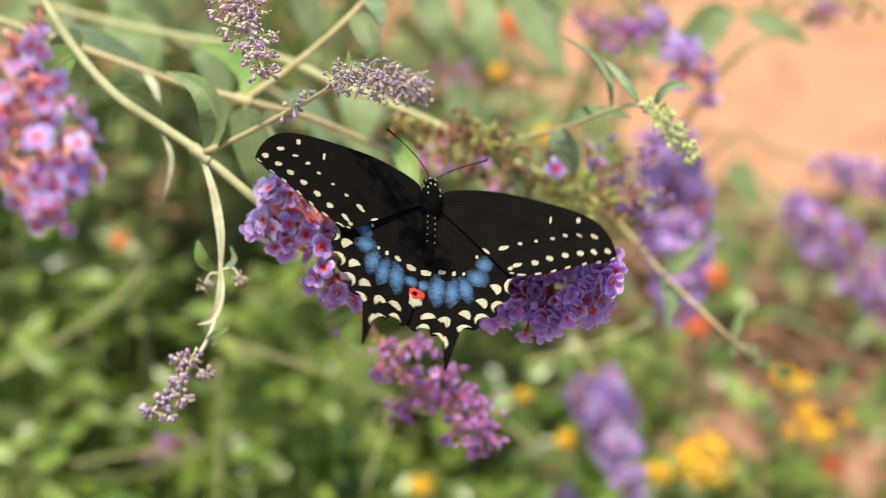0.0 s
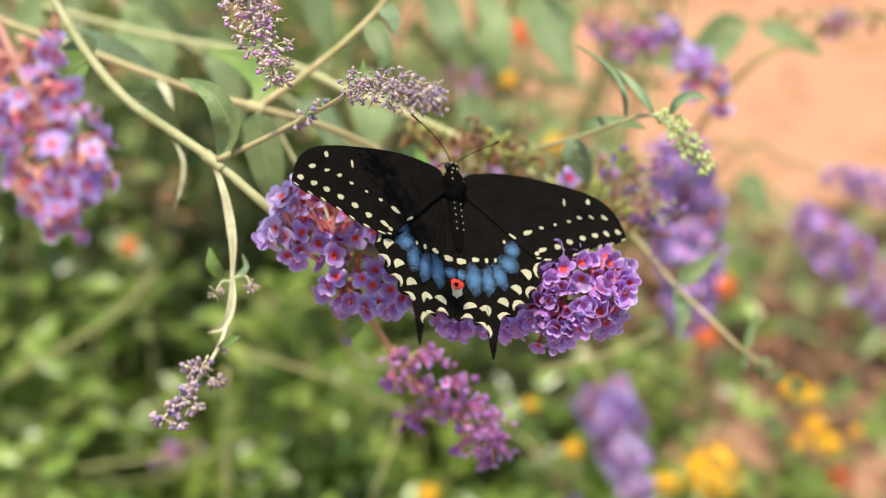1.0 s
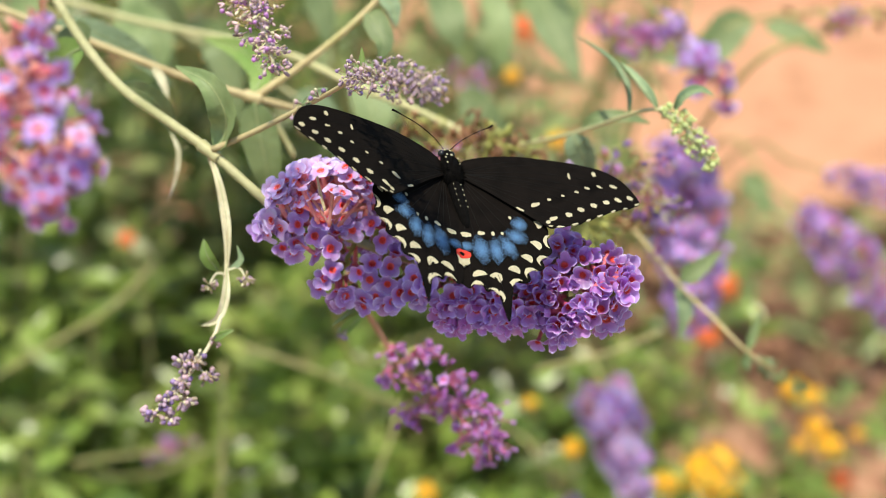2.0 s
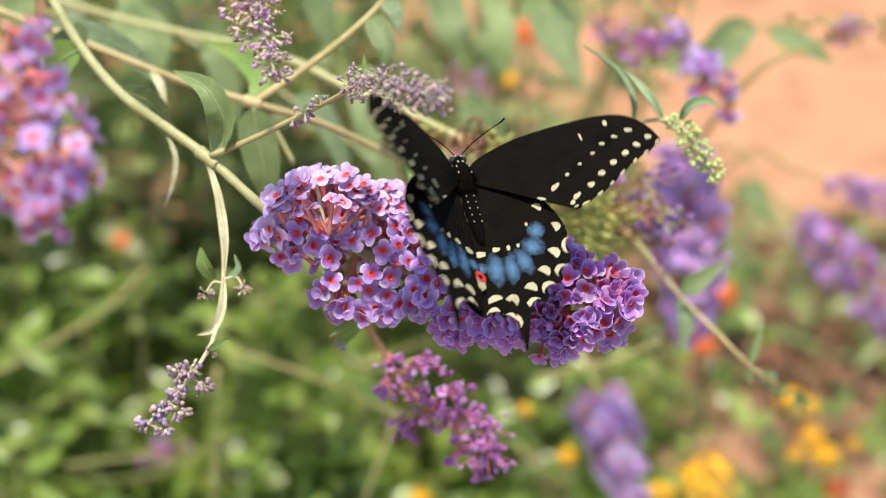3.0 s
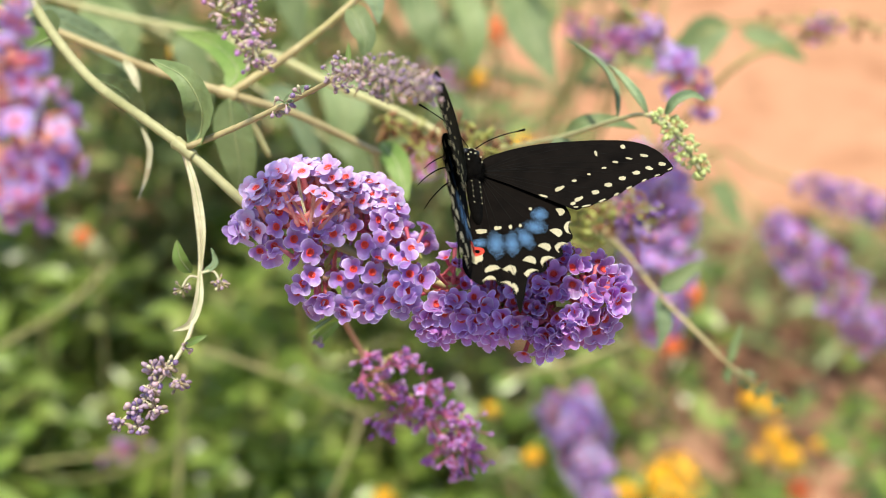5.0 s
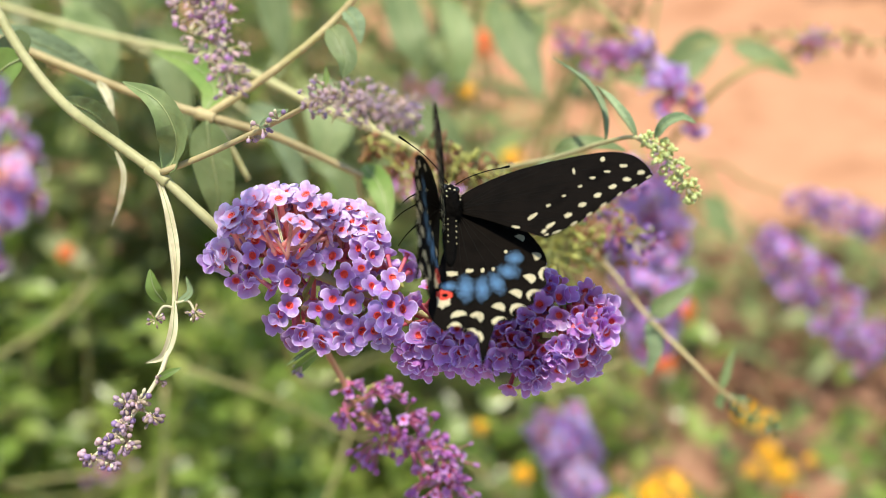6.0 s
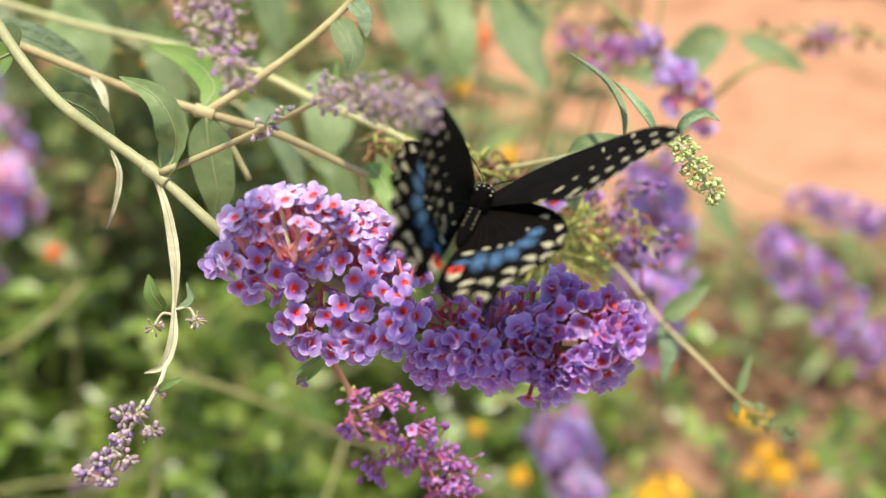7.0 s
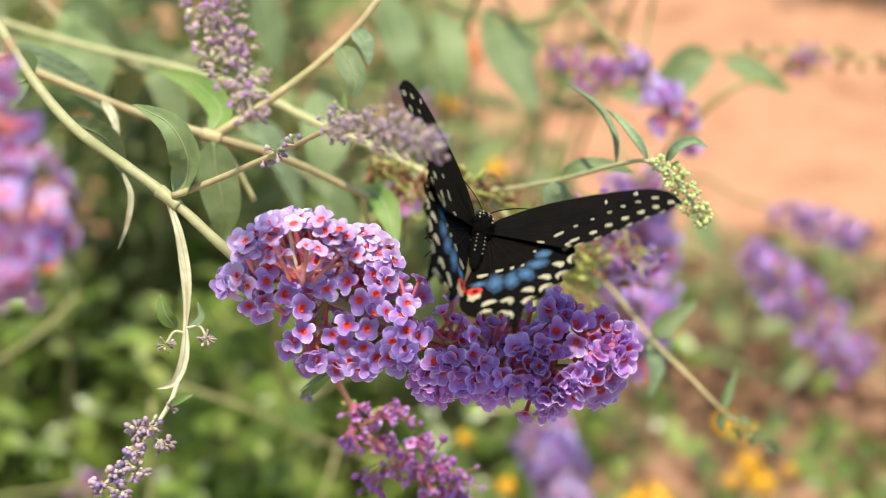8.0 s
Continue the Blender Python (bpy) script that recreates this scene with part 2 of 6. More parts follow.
def floret_mesh(name, mats, open_by, size=0.0031, seed=0, length=0.0085):
    """A four-lobed flower on a slender tube; local +z is the way it faces. open_by: 0 flat to 1.4 nearly shut. mats: tube, petal, throat, calyx."""
    rng = random.Random(seed)
    bm = bmesh.new()
    prof = [(-length, 0.0004, 3), (-length + 0.0016, 0.0008, 3), (-length + 0.0022, 0.0005, 0), (-0.003, 0.0006, 0), (-0.0006, 0.0007, 0), (0.0, 0.00078, 0)]
    rings = [[bm.verts.new((r * math.cos(a), r * math.sin(a), z)) for a in (math.pi * i / 4 for i in range(8))] for z, r, _ in prof]
    for k, (a, b) in enumerate(zip(rings, rings[1:])):
        for i in range(8):
            f = bm.faces.new((a[i], a[(i + 1) % 8], b[(i + 1) % 8], b[i]))
            f.material_index = prof[k][2]
    # The limb: four broad rounded lobes parted by notches, each with its own bend, crinkle and rim.
    n = 24
    lobes = [(open_by + rng.uniform(-0.45, 0.35), rng.uniform(0.80, 1.12), rng.uniform(-0.45, 0.45)) for _ in range(4)]
    steps = (0.0, 0.09, 0.32, 0.62, 0.90, 1.0)
    grid = []
    for r in steps:
        row = []
        for i in range(n):
            a = 2 * math.pi * i / n
            bend, grow, twist = lobes[int((a / (math.pi / 2)) + 0.5) % 4]
            off = ((a / (math.pi / 2)) + 0.5) % 1.0 - 0.5
            notch = 1.0 - 0.42 * (abs(off) * 2) ** 1.9 * r
            reach = size * grow * notch
            phi = bend * min(1.0, r * 1.5)
            out = 0.00074 + r * reach * math.cos(phi * 0.9)
            rise = r * reach * math.sin(phi) - 0.00025 * (1 - r)
            rise += size * (0.16 * r * r * (abs(off) * 2) ** 1.5 + twist * off * r * r - 0.16 * max(0.0, r - 0.62) * 2)
            rise += rng.uniform(-0.07, 0.07) * size * r
            row.append(bm.verts.new((out * math.cos(a), out * math.sin(a), rise)))
        grid.append(row)
    for k, (a, b) in enumerate(zip(grid, grid[1:])):
        for i in range(n):
            bm.faces.new((a[i], a[(i + 1) % n], b[(i + 1) % n], b[i])).material_index = (2, 1, 1, 1, 4)[k]
    mid = bm.verts.new((0, 0, -0.0012))
    for i in range(n):
        bm.faces.new((grid[0][(i + 1) % n], grid[0][i], mid)).material_index = 5
    return mesh_of(name, bm, (*mats, M_RIM, M_PIT))


def bud_mesh(name, mat, stalk, r=0.0008, length=0.0026, stalk_len=0.003):
    """A closed drop-shaped bud on its short stalk, along +z."""
    bm = bmesh.new()
    prof = [(-stalk_len, 0.00016, 1), (0, 0.0002, 1), (length * 0.12, r * 0.75, 0), (length * 0.5, r, 0), (length * 0.85, r * 0.75, 0), (length, r * 0.25, 0)]
    rings = [[bm.verts.new((q * math.cos(a), q * math.sin(a), z)) for a in (math.pi * i / 3 for i in range(6))] for z, q, _ in prof]
    for k, (a, b) in enumerate(zip(rings, rings[1:])):
        for i in range(6):
            bm.faces.new((a[i], a[(i + 1) % 6], b[(i + 1) % 6], b[i])).material_index = prof[k + 1][2]
    bm.faces.new(rings[-1])
    return mesh_of(name, bm, [mat, stalk])


def facing(p, way, roll):
    return Matrix.Translation(p) @ Vector(way).to_track_quat("Z", "Y").to_matrix().to_4x4() @ Matrix.Rotation(roll, 4, "Z")


def cluster(parent, name, meshes, axis, radii, n, rng, lean=0.35, jitter=0.35, scale=(0.9, 1.15), clumps=0, fill=0.12):
    """Flowers or buds set round a curved axis: radii gives the cluster's half-width from end to end. clumps gathers them in whorls."""
    line = spline(axis, 8)
    cum = [0.0]
    for a, b in zip(line, line[1:]):
        cum.append(cum[-1] + (b - a).length)
    total = cum[-1]
    knots = [k / (len(radii) - 1) for k in range(len(radii))]
    top = max(radii)
    k = made = 0
    while made < n and k < n * 30:
        k += 1
        u = rng.random()
        if clumps:
            u = min(1.0, max(0.0, (math.floor(u * clumps) + 0.5 + rng.gauss(0, 0.2)) / clumps))
        r = float(np.interp(u, knots, radii))
        if rng.random() > (r / top) ** 0.8:
            continue
        x = u * total
        i = min(max(0, int(np.searchsorted(cum, x)) - 1), len(line) - 2)
        t = (line[i + 1] - line[i]).normalized()
        p = line[i].lerp(line[i + 1], (x - cum[i]) / max(1e-9, cum[i + 1] - cum[i]))
        a = made * 2.39996 + rng.uniform(-0.5, 0.5)
        side = Vector((0, 0, 1)).cross(t).normalized()
        up = t.cross(side)
        out = (side * math.cos(a) + up * math.sin(a)).normalized()
        rr = r * max(0.12, 1 - fill * rng.random() ** 2 * 4 if rng.random() < 0.5 else 1 - fill * rng.random())
        end = max(0.0, (u - 0.85) / 0.15)
        way = (out + t * (lean + 1.2 * end) + Vector((rng.gauss(0, jitter), rng.gauss(0, jitter), rng.gauss(0, jitter)))).normalized()
        s = rng.uniform(*scale)
        piece(name, rng.choice(meshes), facing(p + out * rr, way, rng.uniform(0, 6.28)) @ Matrix.Scale(s, 4), parent)
        made += 1


# ---- ground ----
def sheet(name, corners, nx, ny, rough, mat, z=0.0, label=""):
    """A gently uneven sheet between four corners (near left, near right, far right, far left)."""
    bm = bmesh.new()
    a, b, c, d = (Vector((*q, 0)) for q in corners)
    grid = []
    for j in range(ny + 1):
        v = j / ny
        row = []
        for i in range(nx + 1):
            u = i / nx
            p = a.lerp(b, u).lerp(d.lerp(c, u), v)
            h = rough * (noise.noise(p * 3) + 0.5 * noise.noise(p * 11) + 0.25 * noise.noise(p * 40))
            edge = min(u, 1 - u, v, 1 - v) * 8
            row.append(bm.verts.new((p.x, p.y, z + max(0, h + 0.6 * rough) * min(1, edge))))
        grid.append(row)
    for r, s in zip(grid, grid[1:]):
        for i in range(nx):
            bm.faces.new((r[i], r[i + 1], s[i + 1], s[i]))
    ob = part(name, bm, mat)
    return tagged(ob, label, name, kind="structure")


sheet("ground", ((-600, -600), (600, -600), (600, 600), (-600, 600)), 40, 40, 0.0, M_LAWN, -0.02, "open grassy ground stretching away beyond the garden path")
sheet("flower_bed", ((-8, -4), (8, -4), (8, 1.98), (-8, 1.52)), 140, 60, 0.02, M_SOIL, -0.012, "brown garden soil of the flower bed")
sheet("path", ((-14, 1.32), (14, 2.12), (14, 3.45), (-14, 2.65)), 200, 24, 0.006, M_PATH, 0.0, "sunlit orange-brown sandy garden path")


def chips(name, n, box, size, mat, label, category, seed, z=0.0):
    """Loose angular bits strewn on the ground, in one mesh."""
    rng = np.random.RandomState(seed)
    v, f = [], []
    base = np.array([(-1, -1, -0.5), (1, -1, -0.5), (1, 1, -0.5), (-1, 1, -0.5), (-0.7, -0.8, 0.5), (0.8, -0.6, 0.5), (0.6, 0.7, 0.5), (-0.8, 0.8, 0.5)])
    quads = [(0, 3, 2, 1), (4, 5, 6, 7), (0, 1, 5, 4), (1, 2, 6, 5), (2, 3, 7, 6), (3, 0, 4, 7)]
    for k in range(n):
        s = size * rng.uniform(0.4, 1.3) * np.array([1, rng.uniform(0.3, 0.9), rng.uniform(0.2, 0.5)])
        m = np.array(Euler((rng.uniform(-0.5, 0.5), rng.uniform(-0.5, 0.5), rng.uniform(0, 6.28))).to_matrix())
        c = np.array([rng.uniform(box[0], box[1]), rng.uniform(box[2], box[3]), z + s[2] * 0.45])
        q = (base + rng.uniform(-0.25, 0.25, (8, 3))) * s @ m.T + c
        f += [tuple(len(v) + i for i in t) for t in quads]
        v += [tuple(t) for t in q]
    me = bpy.data.meshes.new(name)
    me.from_pydata(v, [], f)
    me.materials.append(mat)
    return tagged(new(name, me), label, category, kind="stuff")


chips("mulch", 3000, (-0.3, 1.5, 0.9, 1.80), 0.020, M_MULCH, "coarse reddish-brown bark chips strewn on the flower bed", "mulch", 3)
chips("gravel", 900, (-0.4, 1.8, 1.8, 2.6), 0.007, M_PATH, "small ochre stones lying on the sandy path", "gravel", 4, 0.004)


# ---- shrubs behind ----
def leaf_cloud(places, ways, lengths, widths, seed):
    """Many small folded leaves as arrays of points and faces."""
    rng = np.random.RandomState(seed)
    prof = [(0.0, 0.06), (0.22, 0.75), (0.5, 1.0), (0.78, 0.62), (1.0, 0.03)]
    v, f = [], []
    for p, w, ln, wd in zip(places, ways, lengths, widths):
        w = w / np.linalg.norm(w)
        side = np.cross(w, rng.normal(0, 0.55, 3) + np.array([0, 0, 1.0]))
        side /= np.linalg.norm(side) + 1e-9
        up = np.cross(side, w)
        droop = rng.uniform(0.0, 0.35)
        k = len(v)
        for u, h in prof:
            c = p + w * (u * ln) - np.array([0, 0, 1]) * (droop * ln * u * u)
            for s in (-1, 0, 1):
                v.append(tuple(c + side * (s * h * wd * 0.5) + up * (abs(s) * h * wd * 0.16)))
        for j in range(4):
            for i in range(2):
                a = k + 3 * j + i
                f.append((a, a + 1, a + 4, a + 3))
    return v, f


def shrub(name, base, tips, mat, stem_mat, leaf_len, leaf_wid, per_stem, label, category, seed, start=0.35, spread=0.03, r=0.0022):
    """Arching stems from a foot on the ground to the given tips, with leaves in pairs along them."""
    rng = np.random.RandomState(seed)
    root = thing(name, base, label, category)
    places, ways = [], []
    for tip in tips:
        foot = np.array(base) + np.array([rng.normal(0, 0.03), rng.normal(0, 0.03), -0.01])
        tip = np.array(tip, float)
        mid = foot * 0.45 + tip * 0.55 + np.array([rng.normal(0, 0.03), rng.normal(0, 0.03), rng.uniform(0.02, 0.09)])
        pts = [foot, foot * 0.7 + mid * 0.3 + [0, 0, 0.04], mid, tip]
        stem("stem", root, stem_mat, [tuple(q) for q in pts], r, r * 0.4, steps=5, sides=6)
        line = spline([tuple(q) for q in pts], 8)
        for k in range(per_stem):
            u = start + (1 - start) * (k + rng.uniform(0, 1)) / per_stem
            x = u * (len(line) - 1)
            i = min(int(x), len(line) - 2)
            p = np.array(line[i].lerp(line[i + 1], x - i))
            t = np.array((line[i + 1] - line[i]).normalized())
            a = rng.uniform(0, 6.28)
            out = np.array([math.cos(a), math.sin(a), rng.uniform(-0.5, 0.5)]) + 0.5 * t
            places.append(p + rng.normal(0, spread, 3) * 0.5)
            ways.append(out)
    n = len(places)
    v, f = leaf_cloud(places, ways, leaf_len * rng.uniform(0.6, 1.25, n), leaf_wid * rng.uniform(0.6, 1.25, n), seed)
    org = np.array(base)
    me = bpy.data.meshes.new("foliage")
    me.from_pydata([tuple(np.array(q) - org) for q in v], [], f)
    me.materials.append(mat)
    me.shade_smooth()
    ob = new("foliage", me)
    ob.parent = root
    ob["_o"] = tuple(base)
    tagged(ob, kind="stuff")
    return root


def tips_in(n, x0, x1, y0, y1, z0, z1, seed):
    rng = np.random.RandomState(seed)
    return [(rng.uniform(x0, x1), rng.uniform(y0, y1), rng.uniform(z0, z1)) for _ in range(n)]


# Low broad-leaved growth under and behind the flowering branches.
for k, (x, y, top, n) in enumerate(((-0.62, 0.98, 0.50, 22), (-0.40, 0.90, 0.47, 26), (-0.20, 0.94, 0.46, 26), (-0.02, 0.90, 0.43, 24), (-0.50, 1.25, 0.60, 24), (-0.28, 1.22, 0.58, 24), (-0.08, 1.18, 0.50, 20), (-0.75, 1.35, 0.66, 20), (-0.34, 0.72, 0.33, 20), (-0.12, 0.72, 0.30, 20), (0.08, 0.75, 0.28, 16), (-0.52, 0.74, 0.38, 22), (-0.38, 0.56, 0.24, 20), (-0.24, 0.76, 0.43, 16), (-0.36, 0.78, 0.42, 16), (-0.20, 1.42, 0.62, 22), (-0.02, 1.36, 0.50, 14), (-0.42, 1.45, 0.66, 20))):
    shrub("leafy_shrub", (x, y, 0), tips_in(n, x - 0.17, x + 0.17, y - 0.14, y + 0.12, top - 0.2, top, 20 + k), M_FOLIAGE, M_STEM_FAR, 0.028, 0.014, 58, "low leafy green shrub with small glossy leaves", "shrub", 40 + k, start=0.25)
# Grey-green lance-leaved growth of the bush further back.
for k, (x, y, top, n) in enumerate(((0.03, 1.24, 0.66, 9), (-0.30, 1.06, 0.78, 12), (-0.08, 1.10, 0.80, 12), (0.06, 1.05, 0.72, 10), (-0.52, 1.10, 0.80, 12))):
    shrub("butterfly_bush", (x, y, 0), tips_in(n, x - 0.16, x + 0.13, y - 0.12, y + 0.1, top - 0.28, top, 60 + k), M_FOLIAGE_GREY, M_STEM_FAR, 0.075, 0.016, 16, "grey-green butterfly bush with long narrow leaves", "shrub", 70 + k, start=0.45, r=0.003)

shrub("grass_tuft", (0.92, 2.80, 0), tips_in(26, 0.72, 1.15, 2.65, 2.95, 0.10, 0.30, 120), M_LAWN, M_STEM_FAR, 0.10, 0.012, 10, "bright yellow-green grass tuft at the far side of the path", "grass", 121, start=0.1, r=0.001)


# Sparse low weeds on the bare soil before the path.
for k, (x, y, top, n) in enumerate(((0.34, 1.50, 0.12, 7), (0.46, 1.42, 0.10, 6), (0.30, 1.68, 0.10, 6), (0.58, 1.62, 0.08, 5))):
    shrub("weed", (x, y, 0), tips_in(n, x - 0.10, x + 0.10, y - 0.08, y + 0.08, top - 0.06, top, 140 + k), M_FOLIAGE_GREY, M_STEM_FAR, 0.05, 0.014, 9, "sparse grey-green weed growing from bare soil", "weed", 150 + k, start=0.2, r=0.0012)


def cane(name, parent, mat, top_pts, foot, r, lift=0.10):
    """A long cane: from its foot on the ground, arching over, to the first of the given points and on along them."""
    a, b = Vector(foot), Vector(top_pts[0])
    c = Vector(top_pts[1]) if len(top_pts) > 1 else b
    back = (b - c).normalized() * 0.05
    pts = [a, a.lerp(b, 0.35) + Vector((0, 0, 0.10 + lift)), a.lerp(b, 0.75) + Vector((0, 0, lift)) + back, b + back * 0.8]
    return stem(name, parent, mat, [tuple(q) for q in pts] + [tuple(b)], r * 1.5, r, steps=8)

# ---- the flowering branches in front ----
RNG = random.Random(5)
FLORETS = [floret_mesh("floret", (M_TUBE, M_PETAL, M_THROAT, M_CALYX), o, 0.0030, s) for s, o in enumerate((0.0, 0.2, 0.4, 0.65, -0.2))]
FLORETS_DEEP = [floret_mesh("floret", (M_TUBE, M_PETAL_DEEP, M_THROAT, M_CALYX), o, 0.0029, 10 + s) for s, o in enumerate((0.5, 0.8, 1.0, 1.2, 0.3))]
FLORETS_CLOSED = [floret_mesh("floret", (M_TUBE_DEEP, M_PETAL_PINK, M_THROAT, M_CALYX), o, 0.0024, 20 + s, 0.009) for s, o in enumerate((0.9, 1.2, 1.4))]
FLORETS_FAR = [floret_mesh("floret", (M_TUBE, M_PETAL, M_THROAT, M_CALYX), o, 0.0036, 30 + s) for s, o in enumerate((0.0, 0.3, 0.7))]
FLORETS_SUNLIT = [floret_mesh("floret", (M_TUBE, M_PETAL_SUNLIT, M_THROAT, M_CALYX), o, 0.0036, 35 + s) for s, o in enumerate((0.0, 0.3, 0.7))]
FLORETS_FAR_DEEP = [floret_mesh("floret", (M_TUBE, M_PETAL_DEEP, M_THROAT, M_CALYX), o, 0.0036, 40 + s) for s, o in enumerate((0.0, 0.3, 0.7))]
BUDS = [bud_mesh("bud", M_BUD_VIOLET, M_DRY, 0.00062, 0.0011, 0.0016), bud_mesh("bud", M_BUD, M_BUD_TAN, 0.00055, 0.0010, 0.0014), bud_mesh("bud", M_BUD, M_BUD, 0.0005, 0.0014, 0.0012), bud_mesh("bud", M_BUD_TAN, M_STEM_BROWN, 0.00042, 0.0014, 0.0012), bud_mesh("bud", M_BUD_PINK, M_BUD_TAN, 0.0006, 0.0010, 0.0015), bud_mesh("bud", M_DRY, M_BUD_TAN, 0.0004, 0.0011, 0.0012)]
BUDS_PINK = [bud_mesh("bud", M_BUD_PINK, M_BUD_PINK, 0.0007, 0.0016, 0.0014), bud_mesh("bud", M_BUD, M_BUD_PINK, 0.0007, 0.0015, 0.0016), bud_mesh("bud", M_BUD_PINK, M_CALYX, 0.0006, 0.0024, 0.0012), bud_mesh("bud", M_DRY, M_CALYX, 0.0005, 0.0016, 0.0012), bud_mesh("bud", M_PETAL_PINK, M_BUD_PINK, 0.0008, 0.0013, 0.001), bud_mesh("bud", M_BUD_TAN, M_BUD_TAN, 0.0005, 0.0016, 0.0012)]
BUDS_GREEN = [bud_mesh("bud", M_BUD_GREEN, M_CALYX, 0.0009, 0.0018, 0.002), bud_mesh("bud", M_BUD_GREEN, M_CALYX, 0.0007, 0.0015, 0.002)]
BUDS_PURPLE = [bud_mesh("bud", M_PETAL_DEEP, M_TUBE_DEEP, 0.0010, 0.0028, 0.006), bud_mesh("bud", M_PETAL_PINK, M_TUBE_DEEP, 0.0008, 0.0022, 0.008)]
BUDS_SPENT = [bud_mesh("husk", M_SPENT, M_CALYX, 0.0008, 0.003, 0.004), bud_mesh("husk", M_SPENT, M_CALYX, 0.0011, 0.0022, 0.005), bud_mesh("husk", M_CALYX, M_CALYX, 0.0008, 0.003, 0.005)]



def curl_mesh(name, mat, seed):
    """A dried flower curled over like a hook on its stalk."""
    rng = random.Random(seed)
    a = rng.uniform(0.8, 1.3)
    bm = tube(bmesh.new(), [(0, 0, -0.004), (0, 0, 0), (0.0006 * a, 0, 0.0018), (0.0020 * a, 0, 0.0024), (0.0030 * a, 0.0004, 0.0012), (0.0028 * a, 0.0006, 0.0002)], 0.00025, 0.0004, sides=5, steps=3)
    tube(bm, [(0, 0, -0.0008), (0, 0, 0.0004), (0.0002, 0, 0.0014)], 0.0007, 0.0005, sides=6, steps=2)
    return mesh_of(name, bm, [mat])


BUDS_CURL = [curl_mesh("husk", M_SPENT if k % 3 else M_CALYX, k) for k in range(5)]

# Main branch: stem, node with three shoots, the large open panicle.
main = thing("flowering_branch", (-0.1061, 0.3773, 0.8118), "green butterfly bush branch with one large open lilac flower panicle", "flower branch")
stem("stem", main, M_STEM, [(-0.1123, 0.3839, 0.8157), (-0.1053, 0.3755, 0.8085), (-0.0953, 0.3622, 0.8004), (-0.0834, 0.3497, 0.7935), (-0.0691, 0.3355, 0.7910), (-0.0592, 0.3289, 0.7871), (-0.0501, 0.3235, 0.7815), (-0.0419, 0.3200, 0.7753)], 0.00130, 0.00115, knots=0.1)
cane("stem", main, M_STEM, [(-0.1123, 0.3839, 0.8157), (-0.1053, 0.3755, 0.8085)], (-0.46, 0.58, 0), 0.00145)
stem("node_ring", main, M_STEM, [(-0.0612, 0.3296, 0.7883), (-0.0590, 0.3282, 0.7873), (-0.0568, 0.3270, 0.7860)], 0.0015, 0.0015, knots=0.3)
leaf(main, M_LEAF, [(-0.0575, 0.3283, 0.7874), (-0.0552, 0.3291, 0.7911), (-0.0548, 0.3285, 0.7975), (-0.0586, 0.3302, 0.8041), (-0.0672, 0.3372, 0.8052)], 0.0072, (-0.35, -0.55, 0.85), "long drooping grey-green leaf", fold=0.5)
leaf(main, M_LEAF, [(-0.0841, 0.3503, 0.7945), (-0.0774, 0.3583, 0.7861), (-0.0741, 0.3638, 0.7736)], 0.006, (0.5, -0.8, 0.5))
leaf(main, M_LEAF_FRESH, [(-0.0953, 0.3618, 0.7997), (-0.1014, 0.3634, 0.7951), (-0.1080, 0.3692, 0.7828)], 0.009, (-0.3, -0.9, 0.5))
leaf(main, M_LEAF, [(-0.0945, 0.3618, 0.7997), (-0.1010, 0.3726, 0.7961), (-0.1134, 0.3848, 0.7877)], 0.011, (-0.2, -0.7, 0.7))
AXIS = [(-0.0435, 0.3224, 0.7758), (-0.0329, 0.3190, 0.7736), (-0.0198, 0.3162, 0.7688), (-0.0033, 0.3120, 0.7653), (0.0130, 0.3063, 0.7627), (0.0277, 0.3031, 0.7631), (0.0388, 0.3015, 0.7656)]
panicle = stem("panicle", main, M_STEM, AXIS, 0.0014, 0.0006, "dense cone of open lilac florets with orange throats")
def bunch(parent, root, crown, reach, cone, n, meshes, rng, scale=(0.72, 0.92), loose=0.17):
    """One spray of the panicle: long-tubed flowers fanning out from root, around the way to crown."""
    root = Vector(root)
    out = (Vector(crown) - root).normalized()
    s1 = out.orthogonal().normalized()
    s2 = out.cross(s1)
    turn = rng.uniform(0, 6.28)
    edge = math.cos(radians(cone))
    for k in range(n):
        c = 1 - (1 - edge) * (k + 0.4) / n
        s = math.sqrt(max(0.0, 1 - c * c))
        b = turn + k * 2.39996 + rng.uniform(-0.35, 0.35)
        way = (out * c + (s1 * math.cos(b) + s2 * math.sin(b)) * s).normalized()
        face = (way + Vector((rng.gauss(0, loose), rng.gauss(0, loose), rng.gauss(0, loose)))).normalized()
        piece("floret", rng.choice(meshes), facing(root + way * reach * rng.uniform(0.86, 1.1), face, rng.uniform(0, 6.28)) @ Matrix.Scale(rng.uniform(*scale), 4), parent)


LONG = [floret_mesh("floret", (M_TUBE, M_PETAL, M_THROAT, M_CALYX), o, 0.0028, 50 + s, 0.0110) for s, o in enumerate((0.0, 0.2, 0.4, 0.6, -0.15, 0.1, 0.3, 0.8))]
CUPPED = [floret_mesh("floret", (M_TUBE, M_PETAL_DEEP, M_THROAT if s == 0 else M_TUBE_DEEP, M_TUBE), o, 0.0029, 60 + s, 0.0110) for s, o in enumerate((0.55, 0.8, 1.0, 1.2, 1.4, 0.9, 1.1))]
